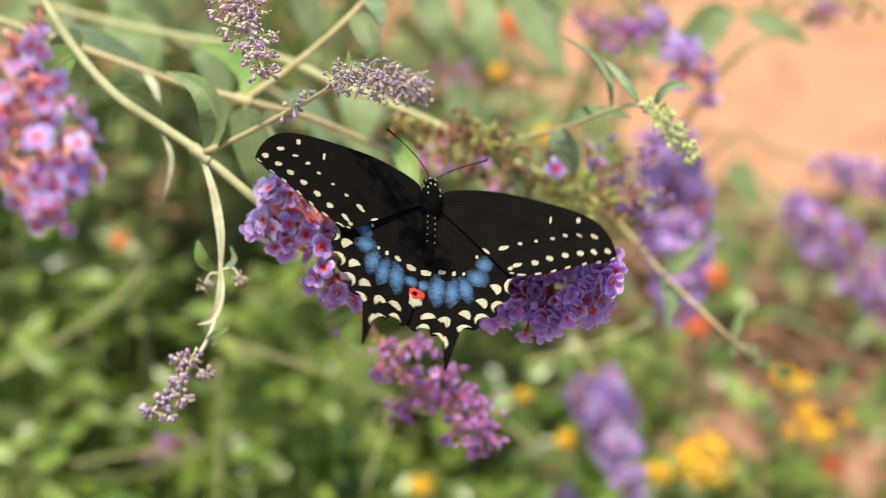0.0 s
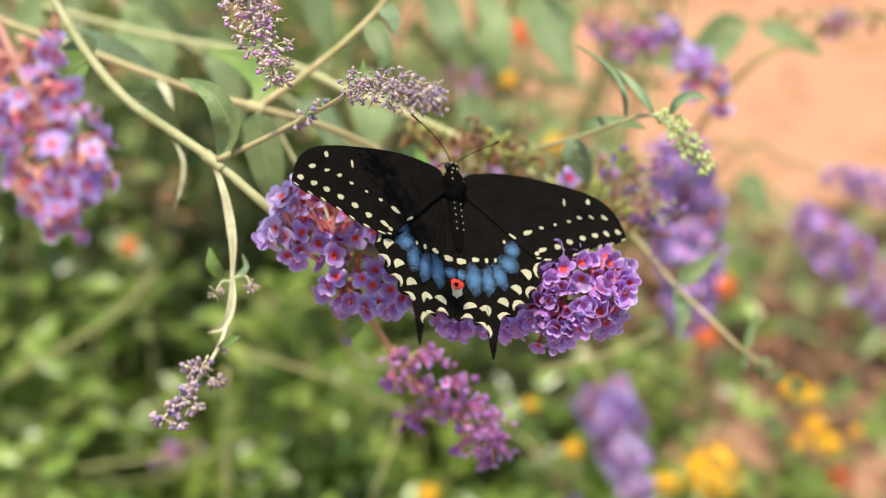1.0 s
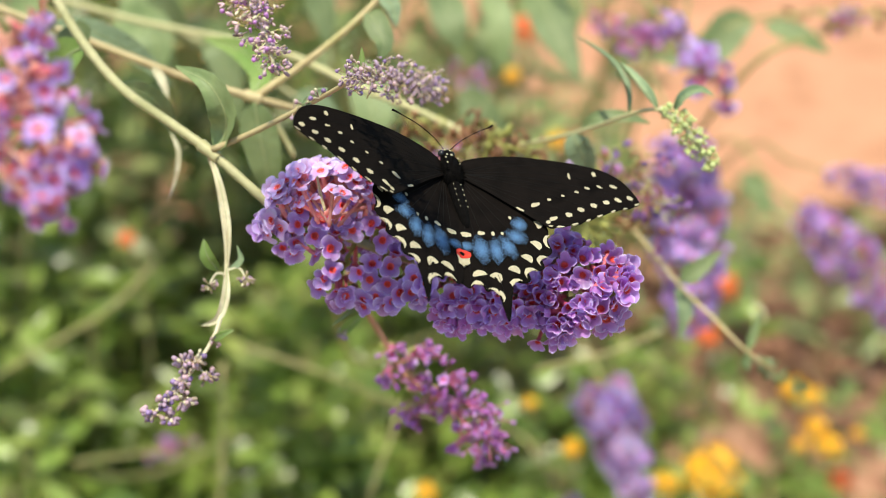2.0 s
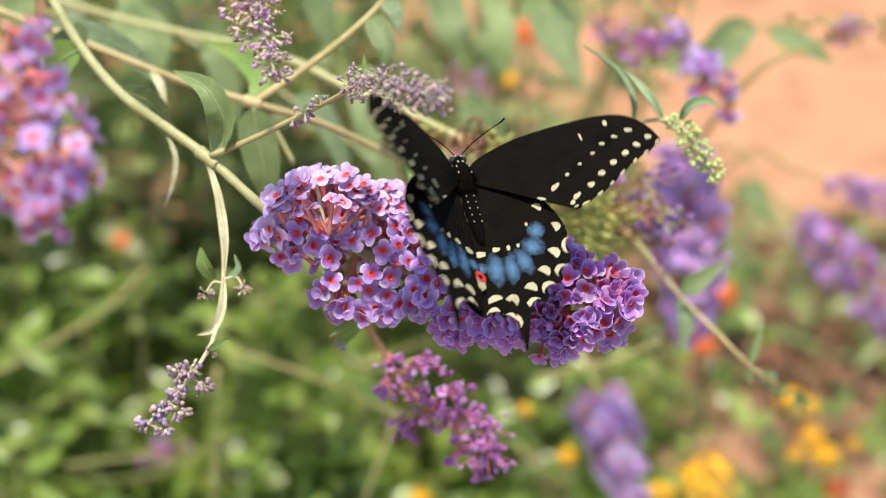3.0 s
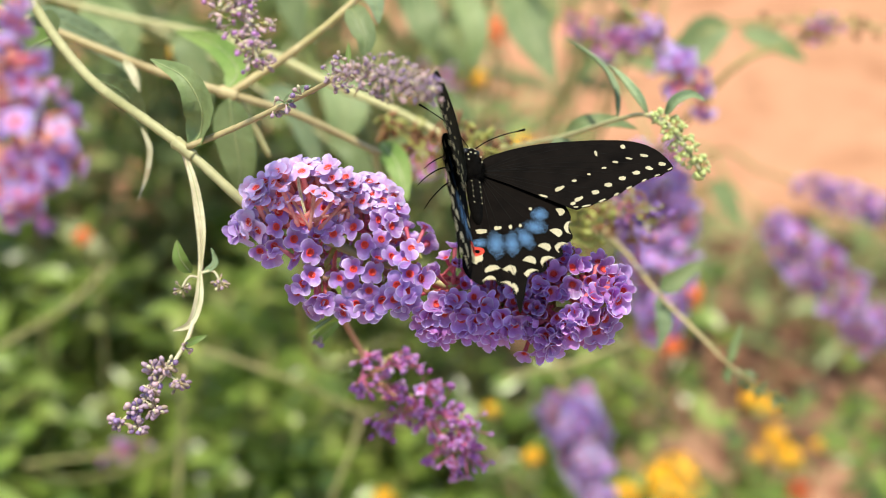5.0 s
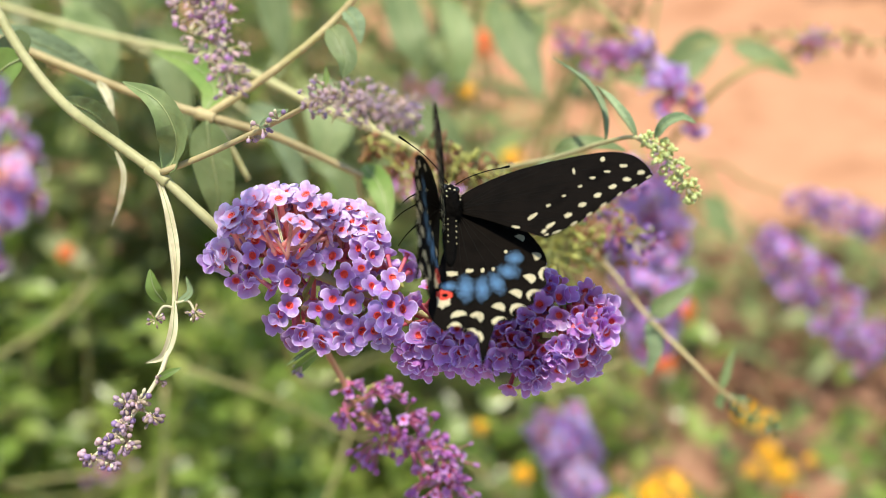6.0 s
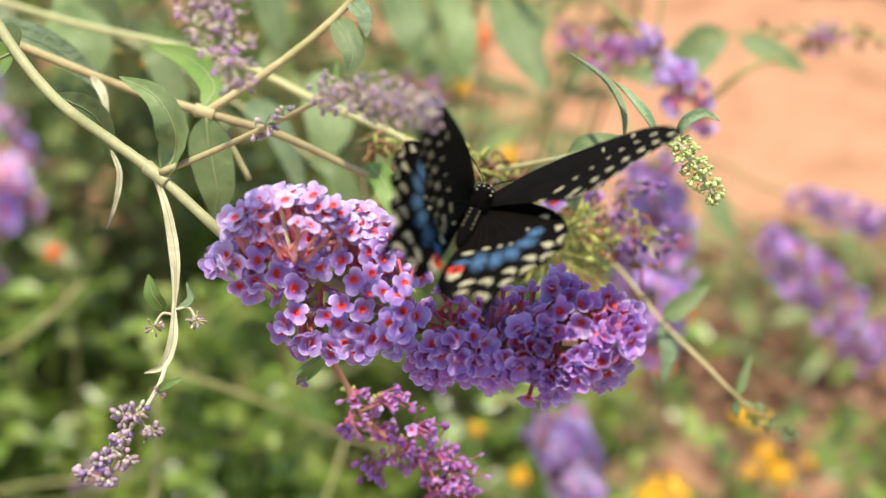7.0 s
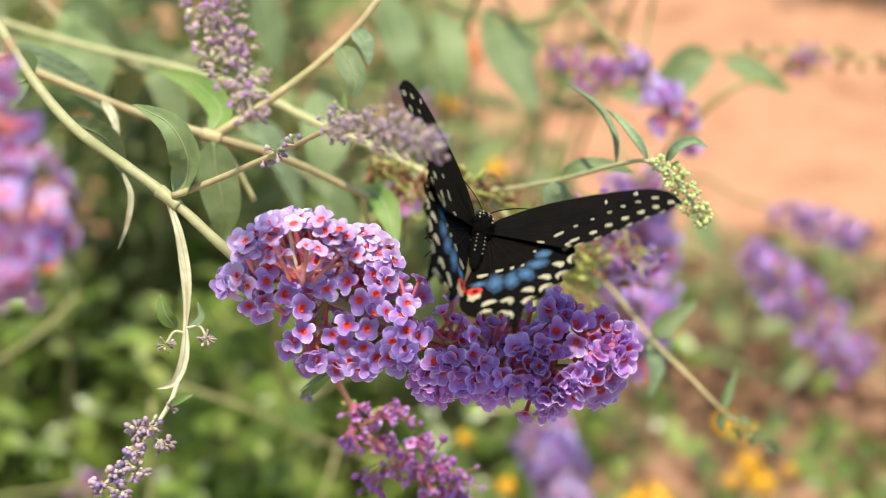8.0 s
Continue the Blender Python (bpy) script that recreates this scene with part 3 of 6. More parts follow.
# Top florets wear the paler petal, with the sun's bleaching painted in.
UP = [floret_mesh("floret", (M_TUBE_PALE, M_PETAL_SUNLIT, M_THROAT, M_TUBE_PALE), o, 0.0026, 80 + s, 0.0115) for s, o in enumerate((0.0, 0.3, 0.6))]
SETS = {"open": (LONG, (0.78, 1.02), Vector((0, -0.34, 0.16)), 0.30), "cup": (CUPPED, (0.82, 1.08), Vector((0.08, -0.05, -0.12)), 0.34), "top": (UP, (0.80, 1.0), Vector((0, -0.05, 0.55)), 0.22)}


def spray(kind, root, places):
    """One bunch of the panicle: flowers at the given places on tubes that leave one root, with a forked green stalk."""
    meshes, scale, lean, loose = SETS[kind]
    root = Vector(root)
    for p in places:
        p = Vector(p)
        way = (p - root).normalized()
        face = (way + lean + Vector((RNG.gauss(0, loose), RNG.gauss(0, loose), RNG.gauss(0, loose)))).normalized()
        if face.dot(way) < 0.6:
            face = (way + lean).normalized()
        piece("floret", RNG.choice(meshes), facing(p, face, RNG.uniform(0, 6.28)) @ Matrix.Scale(RNG.uniform(*scale), 4), panicle)
    for p in places[::2]:
        p = root.lerp(Vector(p), RNG.uniform(0.55, 0.85)) + Vector((RNG.gauss(0, 0.0014), RNG.gauss(0, 0.001), RNG.gauss(0, 0.0012)))
        way = ((p - root).normalized() + Vector((RNG.gauss(0, 0.28), RNG.gauss(-0.1, 0.28), RNG.gauss(0, 0.28)))).normalized()
        if RNG.random() < 0.7:
            piece("floret", RNG.choice(CUPPED), facing(p, way, RNG.uniform(0, 6.28)) @ Matrix.Scale(RNG.uniform(0.55, 0.80), 4), panicle)
        else:
            piece("bud", RNG.choice(BUDS_PURPLE), facing(p, way, 0) @ Matrix.Scale(RNG.uniform(0.7, 1.0), 4), panicle)
    near_axis = min(spline(AXIS, 8), key=lambda q: (q - root).length)
    stem("stalk", panicle, M_CALYX, [near_axis, near_axis.lerp(root, 0.5), root], 0.0006, 0.0004, steps=3, sides=5)
    for k in range(5):
        way = Vector((RNG.gauss(0, 1), RNG.gauss(-0.4, 0.7), RNG.gauss(0, 1))).normalized()
        piece("husk", RNG.choice(BUDS_SPENT[1:]), facing(root + way * 0.0035, way, 0) @ Matrix.Scale(RNG.uniform(0.6, 0.9), 4), panicle)


# The sprays that face the light, from the stalk end to the tip.
spray("open", (-0.0397, 0.3176, 0.7746), [(-0.0359, 0.3105, 0.7814), (-0.0364, 0.3090, 0.7784), (-0.0366, 0.3076, 0.7744), (-0.0373, 0.3073, 0.7715), (-0.0400, 0.3086, 0.7722), (-0.0322, 0.3071, 0.7766), (-0.0318, 0.3056, 0.7724), (-0.0305, 0.3089, 0.7800), (-0.0329, 0.3117, 0.7838), (-0.0285, 0.3058, 0.7740)])
spray("open", (-0.0420, 0.3181, 0.7745), [(-0.0457, 0.3103, 0.7759), (-0.0427, 0.3107, 0.7790), (-0.0443, 0.3103, 0.7775), (-0.0402, 0.3093, 0.7765)])
spray("open", (-0.0262, 0.3150, 0.7728), [(-0.0273, 0.3073, 0.7774), (-0.0259, 0.3111, 0.7826), (-0.0255, 0.3091, 0.7801), (-0.0236, 0.3077, 0.7779), (-0.0231, 0.3124, 0.7835), (-0.0216, 0.3141, 0.7848), (-0.0195, 0.3140, 0.7843)])
spray("open", (-0.0175, 0.3147, 0.7727), [(-0.0194, 0.3088, 0.7793), (-0.0166, 0.3063, 0.7762), (-0.0130, 0.3069, 0.7775), (-0.0137, 0.3099, 0.7807), (-0.0107, 0.3089, 0.7798), (-0.0159, 0.3120, 0.7827), (-0.0116, 0.3106, 0.7813), (-0.0095, 0.3129, 0.7826)])
spray("open", (-0.0178, 0.3110, 0.7660), [(-0.0220, 0.3035, 0.7691), (-0.0189, 0.3040, 0.7714), (-0.0146, 0.3032, 0.7711), (-0.0134, 0.3045, 0.7740), (-0.0105, 0.3046, 0.7747), (-0.0195, 0.3028, 0.7676), (-0.0153, 0.3018, 0.7671)])
spray("open", (-0.0270, 0.3105, 0.7640), [(-0.0303, 0.3044, 0.7667), (-0.0317, 0.3048, 0.7640), (-0.0270, 0.3035, 0.7639), (-0.0251, 0.3031, 0.7627), (-0.0285, 0.3047, 0.7593), (-0.0263, 0.3038, 0.7594), (-0.0281, 0.3043, 0.7693)])
spray("open", (-0.0171, 0.3089, 0.7622), [(-0.0211, 0.3021, 0.7625), (-0.0181, 0.3016, 0.7637), (-0.0141, 0.3007, 0.7630), (-0.0157, 0.3008, 0.7620), (-0.0123, 0.3008, 0.7655), (-0.0211, 0.3021, 0.7607)])
spray("open", (-0.0096, 0.3097, 0.7658), [(-0.0092, 0.3014, 0.7690), (-0.0064, 0.3022, 0.7717), (-0.0063, 0.3056, 0.7764), (-0.0096, 0.3005, 0.7658), (-0.0080, 0.2997, 0.7639), (-0.0059, 0.2998, 0.7658), (-0.0037, 0.3015, 0.7710), (-0.0075, 0.3040, 0.7743), (-0.0068, 0.3007, 0.7682)])
spray("top", (-0.0162, 0.3190, 0.7796), [(-0.0189, 0.3180, 0.7868), (-0.0162, 0.3178, 0.7864), (-0.0140, 0.3179, 0.7858), (-0.0119, 0.3174, 0.7849), (-0.0128, 0.3139, 0.7837), (-0.0150, 0.3148, 0.7846), (-0.0170, 0.3126, 0.7833), (-0.0104, 0.3154, 0.7839), (-0.0205, 0.3172, 0.7865)])
spray("cup", (0.0252, 0.3043, 0.7684), [(0.0208, 0.2997, 0.7746), (0.0224, 0.2985, 0.7739), (0.0216, 0.2972, 0.7724), (0.0248, 0.2993, 0.7748), (0.0263, 0.2957, 0.7720), (0.0240, 0.2962, 0.7719), (0.0229, 0.2957, 0.7707)])
spray("cup", (0.0259, 0.3075, 0.7729), [(0.0253, 0.3092, 0.7772), (0.0272, 0.3082, 0.7763), (0.0247, 0.3060, 0.7772), (0.0287, 0.3068, 0.7761), (0.0307, 0.3022, 0.7760), (0.0290, 0.3006, 0.7758), (0.0233, 0.3038, 0.7771)])
spray("cup", (0.0317, 0.3022, 0.7683), [(0.0288, 0.2966, 0.7737), (0.0324, 0.2969, 0.7747), (0.0333, 0.2939, 0.7729), (0.0328, 0.2929, 0.7712), (0.0344, 0.2957, 0.7745), (0.0316, 0.2937, 0.7718), (0.0305, 0.2925, 0.7689), (0.0287, 0.2930, 0.7690)])
spray("cup", (0.0348, 0.3030, 0.7706), [(0.0351, 0.3050, 0.7750), (0.0360, 0.3016, 0.7751), (0.0375, 0.2987, 0.7748), (0.0394, 0.2989, 0.7747), (0.0397, 0.2945, 0.7739), (0.0379, 0.2948, 0.7740), (0.0387, 0.2927, 0.7722), (0.0376, 0.2963, 0.7745), (0.0363, 0.2935, 0.7732)])
spray("cup", (0.0347, 0.2994, 0.7653), [(0.0362, 0.2918, 0.7681), (0.0380, 0.2919, 0.7701), (0.0374, 0.2929, 0.7656), (0.0329, 0.2918, 0.7680), (0.0346, 0.2926, 0.7644), (0.0339, 0.2938, 0.7616), (0.0311, 0.2919, 0.7660), (0.0364, 0.2958, 0.7606), (0.0301, 0.2919, 0.7654)])
spray("cup", (0.0254, 0.3012, 0.7639), [(0.0224, 0.2940, 0.7678), (0.0259, 0.2930, 0.7675), (0.0221, 0.2950, 0.7693), (0.0211, 0.2935, 0.7657), (0.0243, 0.2926, 0.7653), (0.0276, 0.2920, 0.7644), (0.0290, 0.2921, 0.7629), (0.0273, 0.2924, 0.7663)])
spray("cup", (0.0238, 0.3000, 0.7612), [(0.0235, 0.2924, 0.7631), (0.0221, 0.2925, 0.7627), (0.0249, 0.2921, 0.7618), (0.0238, 0.2923, 0.7605), (0.0231, 0.2924, 0.7592), (0.0204, 0.2931, 0.7635), (0.0265, 0.2920, 0.7633), (0.0256, 0.2923, 0.7598)])
spray("cup", (-0.0001, 0.3063, 0.7612), [(-0.0003, 0.2996, 0.7658), (-0.0016, 0.2994, 0.7626), (0.0016, 0.2986, 0.7636), (-0.0030, 0.2998, 0.7632), (-0.0038, 0.2999, 0.7607)])
spray("cup", (0.0002, 0.3051, 0.7589), [(-0.0000, 0.2992, 0.7593), (0.0019, 0.2992, 0.7574), (-0.0003, 0.3003, 0.7562), (-0.0018, 0.2998, 0.7585), (0.0024, 0.2985, 0.7599)])
spray("cup", (0.0066, 0.3057, 0.7634), [(0.0040, 0.2990, 0.7677), (0.0057, 0.2977, 0.7652), (0.0078, 0.2983, 0.7687), (0.0093, 0.2970, 0.7665), (0.0029, 0.2988, 0.7662), (0.0102, 0.2974, 0.7681)])
spray("cup", (0.0074, 0.3040, 0.7607), [(0.0068, 0.2971, 0.7616), (0.0053, 0.2975, 0.7633), (0.0090, 0.2965, 0.7634), (0.0082, 0.2968, 0.7609), (0.0065, 0.2974, 0.7600)])
spray("cup", (0.0143, 0.3029, 0.7621), [(0.0140, 0.2953, 0.7658), (0.0125, 0.2954, 0.7647), (0.0139, 0.2948, 0.7632), (0.0162, 0.2941, 0.7627), (0.0123, 0.2952, 0.7610), (0.0115, 0.2961, 0.7585), (0.0145, 0.2945, 0.7610), (0.0170, 0.2942, 0.7646)])
spray("cup", (0.0183, 0.3040, 0.7654), [(0.0167, 0.2977, 0.7713), (0.0184, 0.2967, 0.7704), (0.0193, 0.2954, 0.7687), (0.0178, 0.2949, 0.7670), (0.0193, 0.2941, 0.7661), (0.0200, 0.2934, 0.7642), (0.0163, 0.2963, 0.7690)])
# The sprays deeper in and on the far side.
for root, crown in (((-0.0309, 0.3202, 0.7712), (-0.0305, 0.3305, 0.7668)), ((-0.0233, 0.3195, 0.7705), (-0.0239, 0.3291, 0.7649)), ((-0.0145, 0.3194, 0.7709), (-0.0142, 0.3297, 0.7665)), ((-0.0069, 0.3165, 0.7685), (-0.0069, 0.3270, 0.7623))):
    bunch(panicle, root, crown, 0.0085, 75, 12, LONG, RNG)
for root, crown in (((0.0022, 0.3099, 0.7627), (0.0024, 0.3193, 0.7567)), ((0.0134, 0.3092, 0.7621), (0.0140, 0.3189, 0.7567)), ((0.0232, 0.3066, 0.7620), (0.0244, 0.3175, 0.7550)), ((0.0318, 0.3053, 0.7624), (0.0347, 0.3171, 0.7549)), ((0.0027, 0.3103, 0.7640), (0.0028, 0.3063, 0.7705)), ((0.0114, 0.3090, 0.7640), (0.0113, 0.3052, 0.7710)), ((0.0200, 0.3085, 0.7650), (0.0200, 0.3050, 0.7710)), ((0.0300, 0.3062, 0.7654), (0.0320, 0.3077, 0.7709))):
    bunch(panicle, root, crown, 0.0082, 75, 11, CUPPED, RNG, (0.66, 0.84))
# The fan at the stalk end: long rose tubes, sunlight painted into their pink, in sight before flowers turned up and
# back.
TUFT = Vector((-0.0293, 0.3087, 0.7796))
FAN = [floret_mesh("floret", (M_TUBE_SUNLIT, M_PETAL_SUNLIT, M_THROAT, M_TUBE_SUNLIT), o, 0.0025, 70 + s, 0.0125) for s, o in enumerate((0.0, 0.2, 0.4, 0.6))]
for k in range(78):
    a = -1.12 + 2.1 * (k + 0.5) / 78 + RNG.uniform(-0.06, 0.06)
    back_by = RNG.uniform(0.10, 1.1)
    way = Vector((math.sin(a) * 1.05, back_by * (0.35 + 0.65 * math.cos(a)), math.cos(a) * 0.82)).normalized()
    face = (way * 0.45 + Vector((RNG.gauss(-0.25, 0.2), RNG.gauss(-0.32, 0.2), RNG.gauss(0.60, 0.2)))).normalized()
    piece("floret", RNG.choice(FAN), facing(TUFT + way * RNG.uniform(0.0112, 0.0142), face, RNG.uniform(0, 6)) @ Matrix.Scale(RNG.uniform(0.72, 0.95), 4), panicle)
for a in (-1.02, -0.80, -0.46, -0.22, 0.02, 0.20, 0.55, 0.72, 0.98):
    way = Vector((math.sin(a) * 1.05, RNG.uniform(-0.25, 0.35), math.cos(a) * 0.82)).normalized()
    face = (way + Vector((RNG.gauss(0, 0.12), RNG.gauss(0.05, 0.12), RNG.gauss(0.05, 0.12)))).normalized()
    grow = RNG.uniform(0.60, 0.86)
    start = TUFT + Vector((RNG.gauss(0, 0.0008) + 0.0012 * a, RNG.uniform(-0.0026, -0.0008), RNG.gauss(0.0008, 0.0007)))
    piece("floret", RNG.choice(FAN), facing(start + way * 0.0128 * grow, face, RNG.uniform(0, 6)) @ Matrix.Scale(grow, 4), panicle)
for p, way in (((-0.0427, 0.3146, 0.7845), (-0.6, -0.7, 0.3)), ((-0.0393, 0.3133, 0.7871), (-0.35, -0.8, 0.4)), ((-0.0358, 0.3109, 0.7860), (-0.3, -0.85, 0.4)), ((-0.0451, 0.3107, 0.7775), (-0.9, -0.4, 0.0)), ((-0.0426, 0.3091, 0.7792), (-0.6, -0.75, 0.2)), ((-0.0439, 0.3090, 0.7760), (-0.7, -0.6, -0.1)), ((-0.0457, 0.3113, 0.7755), (-0.95, -0.2, -0.1)), ((-0.0405, 0.3081, 0.7778), (-0.5, -0.8, 0.0))):
    piece("floret", RNG.choice(FAN), facing(p, way, RNG.uniform(0, 6)), panicle)
leaf(panicle, M_DRY, [TUFT, (-0.0310, 0.3106, 0.7857), (-0.0318, 0.3120, 0.7904), (-0.0315, 0.3134, 0.7930)], 0.0007, (0, -0.9, 0.4), "narrow pale bract")
leaf(panicle, M_LEAF, [(-0.0224, 0.3062, 0.7582), (-0.0259, 0.3035, 0.7569), (-0.0289, 0.3024, 0.7548)], 0.0009, (0, -0.9, 0.4), "withered bract")

# Withered hanging shoot at the node.
dry = thing("withered_shoot", (-0.0591, 0.3286, 0.7866), "pale dried shoot with shrivelled mauve buds hanging from the node", "dry shoot")
stem("stalk", dry, M_DRY, [(-0.0591, 0.3286, 0.7866), (-0.0570, 0.3253, 0.7808), (-0.0554, 0.3208, 0.7730), (-0.0544, 0.3166, 0.7658), (-0.0544, 0.3109, 0.7595), (-0.0553, 0.3055, 0.7540), (-0.0567, 0.3016, 0.7509), (-0.0602, 0.2970, 0.7466), (-0.0653, 0.2917, 0.7412)], 0.0008, 0.0004)
leaf(dry, M_DRY, [(-0.0588, 0.3277, 0.7865), (-0.0559, 0.3226, 0.7798), (-0.0540, 0.3178, 0.7715), (-0.0540, 0.3129, 0.7631)], 0.0018, (0.2, -0.9, 0.4), "bleached ribbon-like dry leaf", fold=0.6)
leaf(dry, M_DRY, [(-0.0541, 0.3130, 0.7639), (-0.0541, 0.3083, 0.7587), (-0.0559, 0.3057, 0.7543), (-0.0597, 0.3048, 0.7528)], 0.0020, (0.2, -0.9, 0.4), "bleached curled dry leaf", fold=0.5)
leaf(dry, M_LEAF_FRESH, [(-0.0562, 0.3131, 0.7634), (-0.0584, 0.3131, 0.7670), (-0.0595, 0.3151, 0.7706)], 0.0036, (-0.3, -0.9, 0.3))
leaf(dry, M_LEAF_PALE, [(-0.0536, 0.3131, 0.7634), (-0.0508, 0.3143, 0.7655), (-0.0518, 0.3160, 0.7685)], 0.0015, (-0.3, -0.9, 0.3))
leaf(dry, M_LEAF_FRESH, [(-0.0567, 0.3016, 0.7509), (-0.0541, 0.3007, 0.7531), (-0.0513, 0.3014, 0.7542)], 0.0016, (0, -0.8, 0.6))
for p, n, spread in (((-0.0581, 0.3112, 0.7601), 16, 0.0018), ((-0.0496, 0.3121, 0.7617), 14, 0.0018), ((-0.0562, 0.3014, 0.7506), 9, 0.0014)):
    for k in range(n):
        way = Vector((RNG.gauss(0, 1), RNG.gauss(0, 1), RNG.gauss(-0.3, 1))).normalized()
        piece("bud", RNG.choice(BUDS), facing(Vector(p) + way * spread * 0.8, way, 0) @ Matrix.Scale(0.7, 4), dry)
stem("side_stalk", dry, M_DRY, [(-0.0541, 0.3131, 0.7634), (-0.0512, 0.3134, 0.7638), (-0.0496, 0.3122, 0.7619)], 0.0003)
stem("side_stalk", dry, M_DRY, [(-0.0541, 0.3125, 0.7624), (-0.0565, 0.3127, 0.7626), (-0.0581, 0.3114, 0.7605)], 0.0003)
for mid, wide, n in (((-0.0603, 0.2972, 0.7478), 0.0024, 20), ((-0.0627, 0.2962, 0.7478), 0.0022, 22), ((-0.0572, 0.2960, 0.7448), 0.0020, 14), ((-0.0632, 0.2940, 0.7440), 0.0020, 22), ((-0.0622, 0.2915, 0.7408), 0.0021, 22), ((-0.0662, 0.2906, 0.7408), 0.0019, 18), ((-0.0695, 0.2888, 0.7388), 0.0017, 18), ((-0.0652, 0.2890, 0.7376), 0.0018, 16)):
    mid = Vector(mid)
    root = min(spline([(-0.0567, 0.3016, 0.7509), (-0.0602, 0.2970, 0.7466), (-0.0653, 0.2917, 0.7412)], 6), key=lambda q: (q - mid).length)
    stem("side_stalk", dry, M_DRY, [root, root.lerp(mid, 0.5), mid], 0.0003, 0.0002, steps=2, sides=5)
    for k in range(n + 6):
        way = (Vector((RNG.gauss(0, 1), RNG.gauss(0, 1), RNG.gauss(0, 1))).normalized() + (mid - root) * 120).normalized()
        piece("bud", RNG.choice(BUDS), facing(mid + way * wide * RNG.uniform(0.2, 0.95), way, 0) @ Matrix.Scale(RNG.uniform(0.90, 1.40), 4), dry)

# Twig to the right of the node with a faded flower head.
twig = thing("faded_flower_twig", (-0.0584, 0.3274, 0.7882), "thin twig ending in a faded mauve flower head", "flower twig")
stem("twig", twig, M_STEM_BROWN, [(-0.0581, 0.3274, 0.7882), (-0.0483, 0.3261, 0.7934), (-0.0379, 0.3219, 0.8008), (-0.0291, 0.3156, 0.8085), (-0.0238, 0.3085, 0.8147)], 0.0008, 0.0005)
HEAD = [(-0.0240, 0.3049, 0.8173), (-0.0160, 0.2902, 0.8237), (-0.0087, 0.2782, 0.8278), (-0.0035, 0.2696, 0.8302)]
stem("axis", twig, M_DRY, HEAD, 0.0004, 0.0003)
cluster(twig, "bud", BUDS[:5] + BUDS[1:4], HEAD, [0.0034, 0.0040, 0.0046, 0.0030], 460, RNG, lean=0.3, jitter=0.9, fill=0.8, clumps=6, scale=(0.45, 0.95))
for p in ((-0.0379, 0.3221, 0.8012), (-0.0312, 0.3168, 0.8068), (-0.0349, 0.3194, 0.8039)):
    for k in range(6):
        way = Vector((RNG.gauss(0, 1), RNG.gauss(0, 0.6), RNG.gauss(0.6, 1))).normalized()
        piece("bud", RNG.choice(BUDS), facing(Vector(p) + way * 0.0016, way, 0), twig)
leaf(twig, M_LEAF_PALE, [(-0.0355, 0.3193, 0.8037), (-0.0321, 0.3189, 0.8067), (-0.0294, 0.3197, 0.8081)], 0.0022, (0, -0.8, 0.6))
leaf(twig, M_LEAF_FRESH, [(-0.0216, 0.3074, 0.8165), (-0.0210, 0.3092, 0.8196), (-0.0211, 0.3106, 0.8220)], 0.0012, (0, -0.8, 0.6))

# Faded panicle hanging in from above.
top = thing("faded_panicle", (-0.0470, 0.3080, 0.8435), "faded pinkish-mauve flower panicle with withered florets", "flower panicle")
TOP = [(-0.0470, 0.3080, 0.8435), (-0.0438, 0.3016, 0.8358), (-0.0399, 0.2960, 0.8297), (-0.0375, 0.2921, 0.8229)]
cane("stalk", top, M_STEM_BROWN, [(-0.0470, 0.3080, 0.8435), (-0.0438, 0.3016, 0.8358)], (-0.44, 0.54, 0), 0.0009, 0.16)
stem("axis", top, M_DRY, TOP, 0.0006, 0.0004)
cluster(top, "bud", BUDS_PINK, TOP, [0.0062, 0.0060, 0.0054, 0.0030], 520, RNG, lean=0.2, jitter=0.9, fill=0.7, clumps=9, scale=(0.4, 0.8))


# Branch behind with its fork.
rear = thing("forked_branch", (-0.1380, 0.4101, 0.7946), "tan forked butterfly bush branch with grey-green leaves", "branch")
stem("stem", rear, M_STEM_BROWN, [(-0.1425, 0.4141, 0.7940), (-0.1271, 0.4045, 0.7923), (-0.1026, 0.3937, 0.7884), (-0.0773, 0.3826, 0.7839), (-0.0545, 0.3754, 0.7803), (-0.0382, 0.3773, 0.7747), (-0.0261, 0.3815, 0.7671), (-0.0151, 0.3824, 0.7613)], 0.0013, 0.0010, knots=0.1)
stem("stem", rear, M_STEM_BROWN, [(-0.0545, 0.3754, 0.7803), (-0.0406, 0.3775, 0.7899), (-0.0280, 0.3792, 0.8002), (-0.0196, 0.3819, 0.8085), (-0.0142, 0.3839, 0.8157)], 0.0011, 0.0009, knots=0.1)
stem("stem", rear, M_STEM, [(-0.0539, 0.3751, 0.7798), (-0.0492, 0.3760, 0.7725), (-0.0441, 0.3748, 0.7630)], 0.0011, 0.0008)
cane("stem", rear, M_STEM_BROWN, [(-0.1425, 0.4141, 0.7940), (-0.1271, 0.4045, 0.7923)], (-0.48, 0.62, 0), 0.0015)
stem("node_ring", rear, M_STEM_BROWN, [(-0.0568, 0.3764, 0.7805), (-0.0545, 0.3754, 0.7803), (-0.0524, 0.3751, 0.7798)], 0.0018, 0.0017, knots=0.3)
leaf(rear, M_LEAF, [(-0.0541, 0.3738, 0.7797), (-0.0534, 0.3720, 0.7730), (-0.0514, 0.3699, 0.7619), (-0.0524, 0.3697, 0.7541)], 0.0098, (0.1, -0.95, 0.3), fold=0.15)
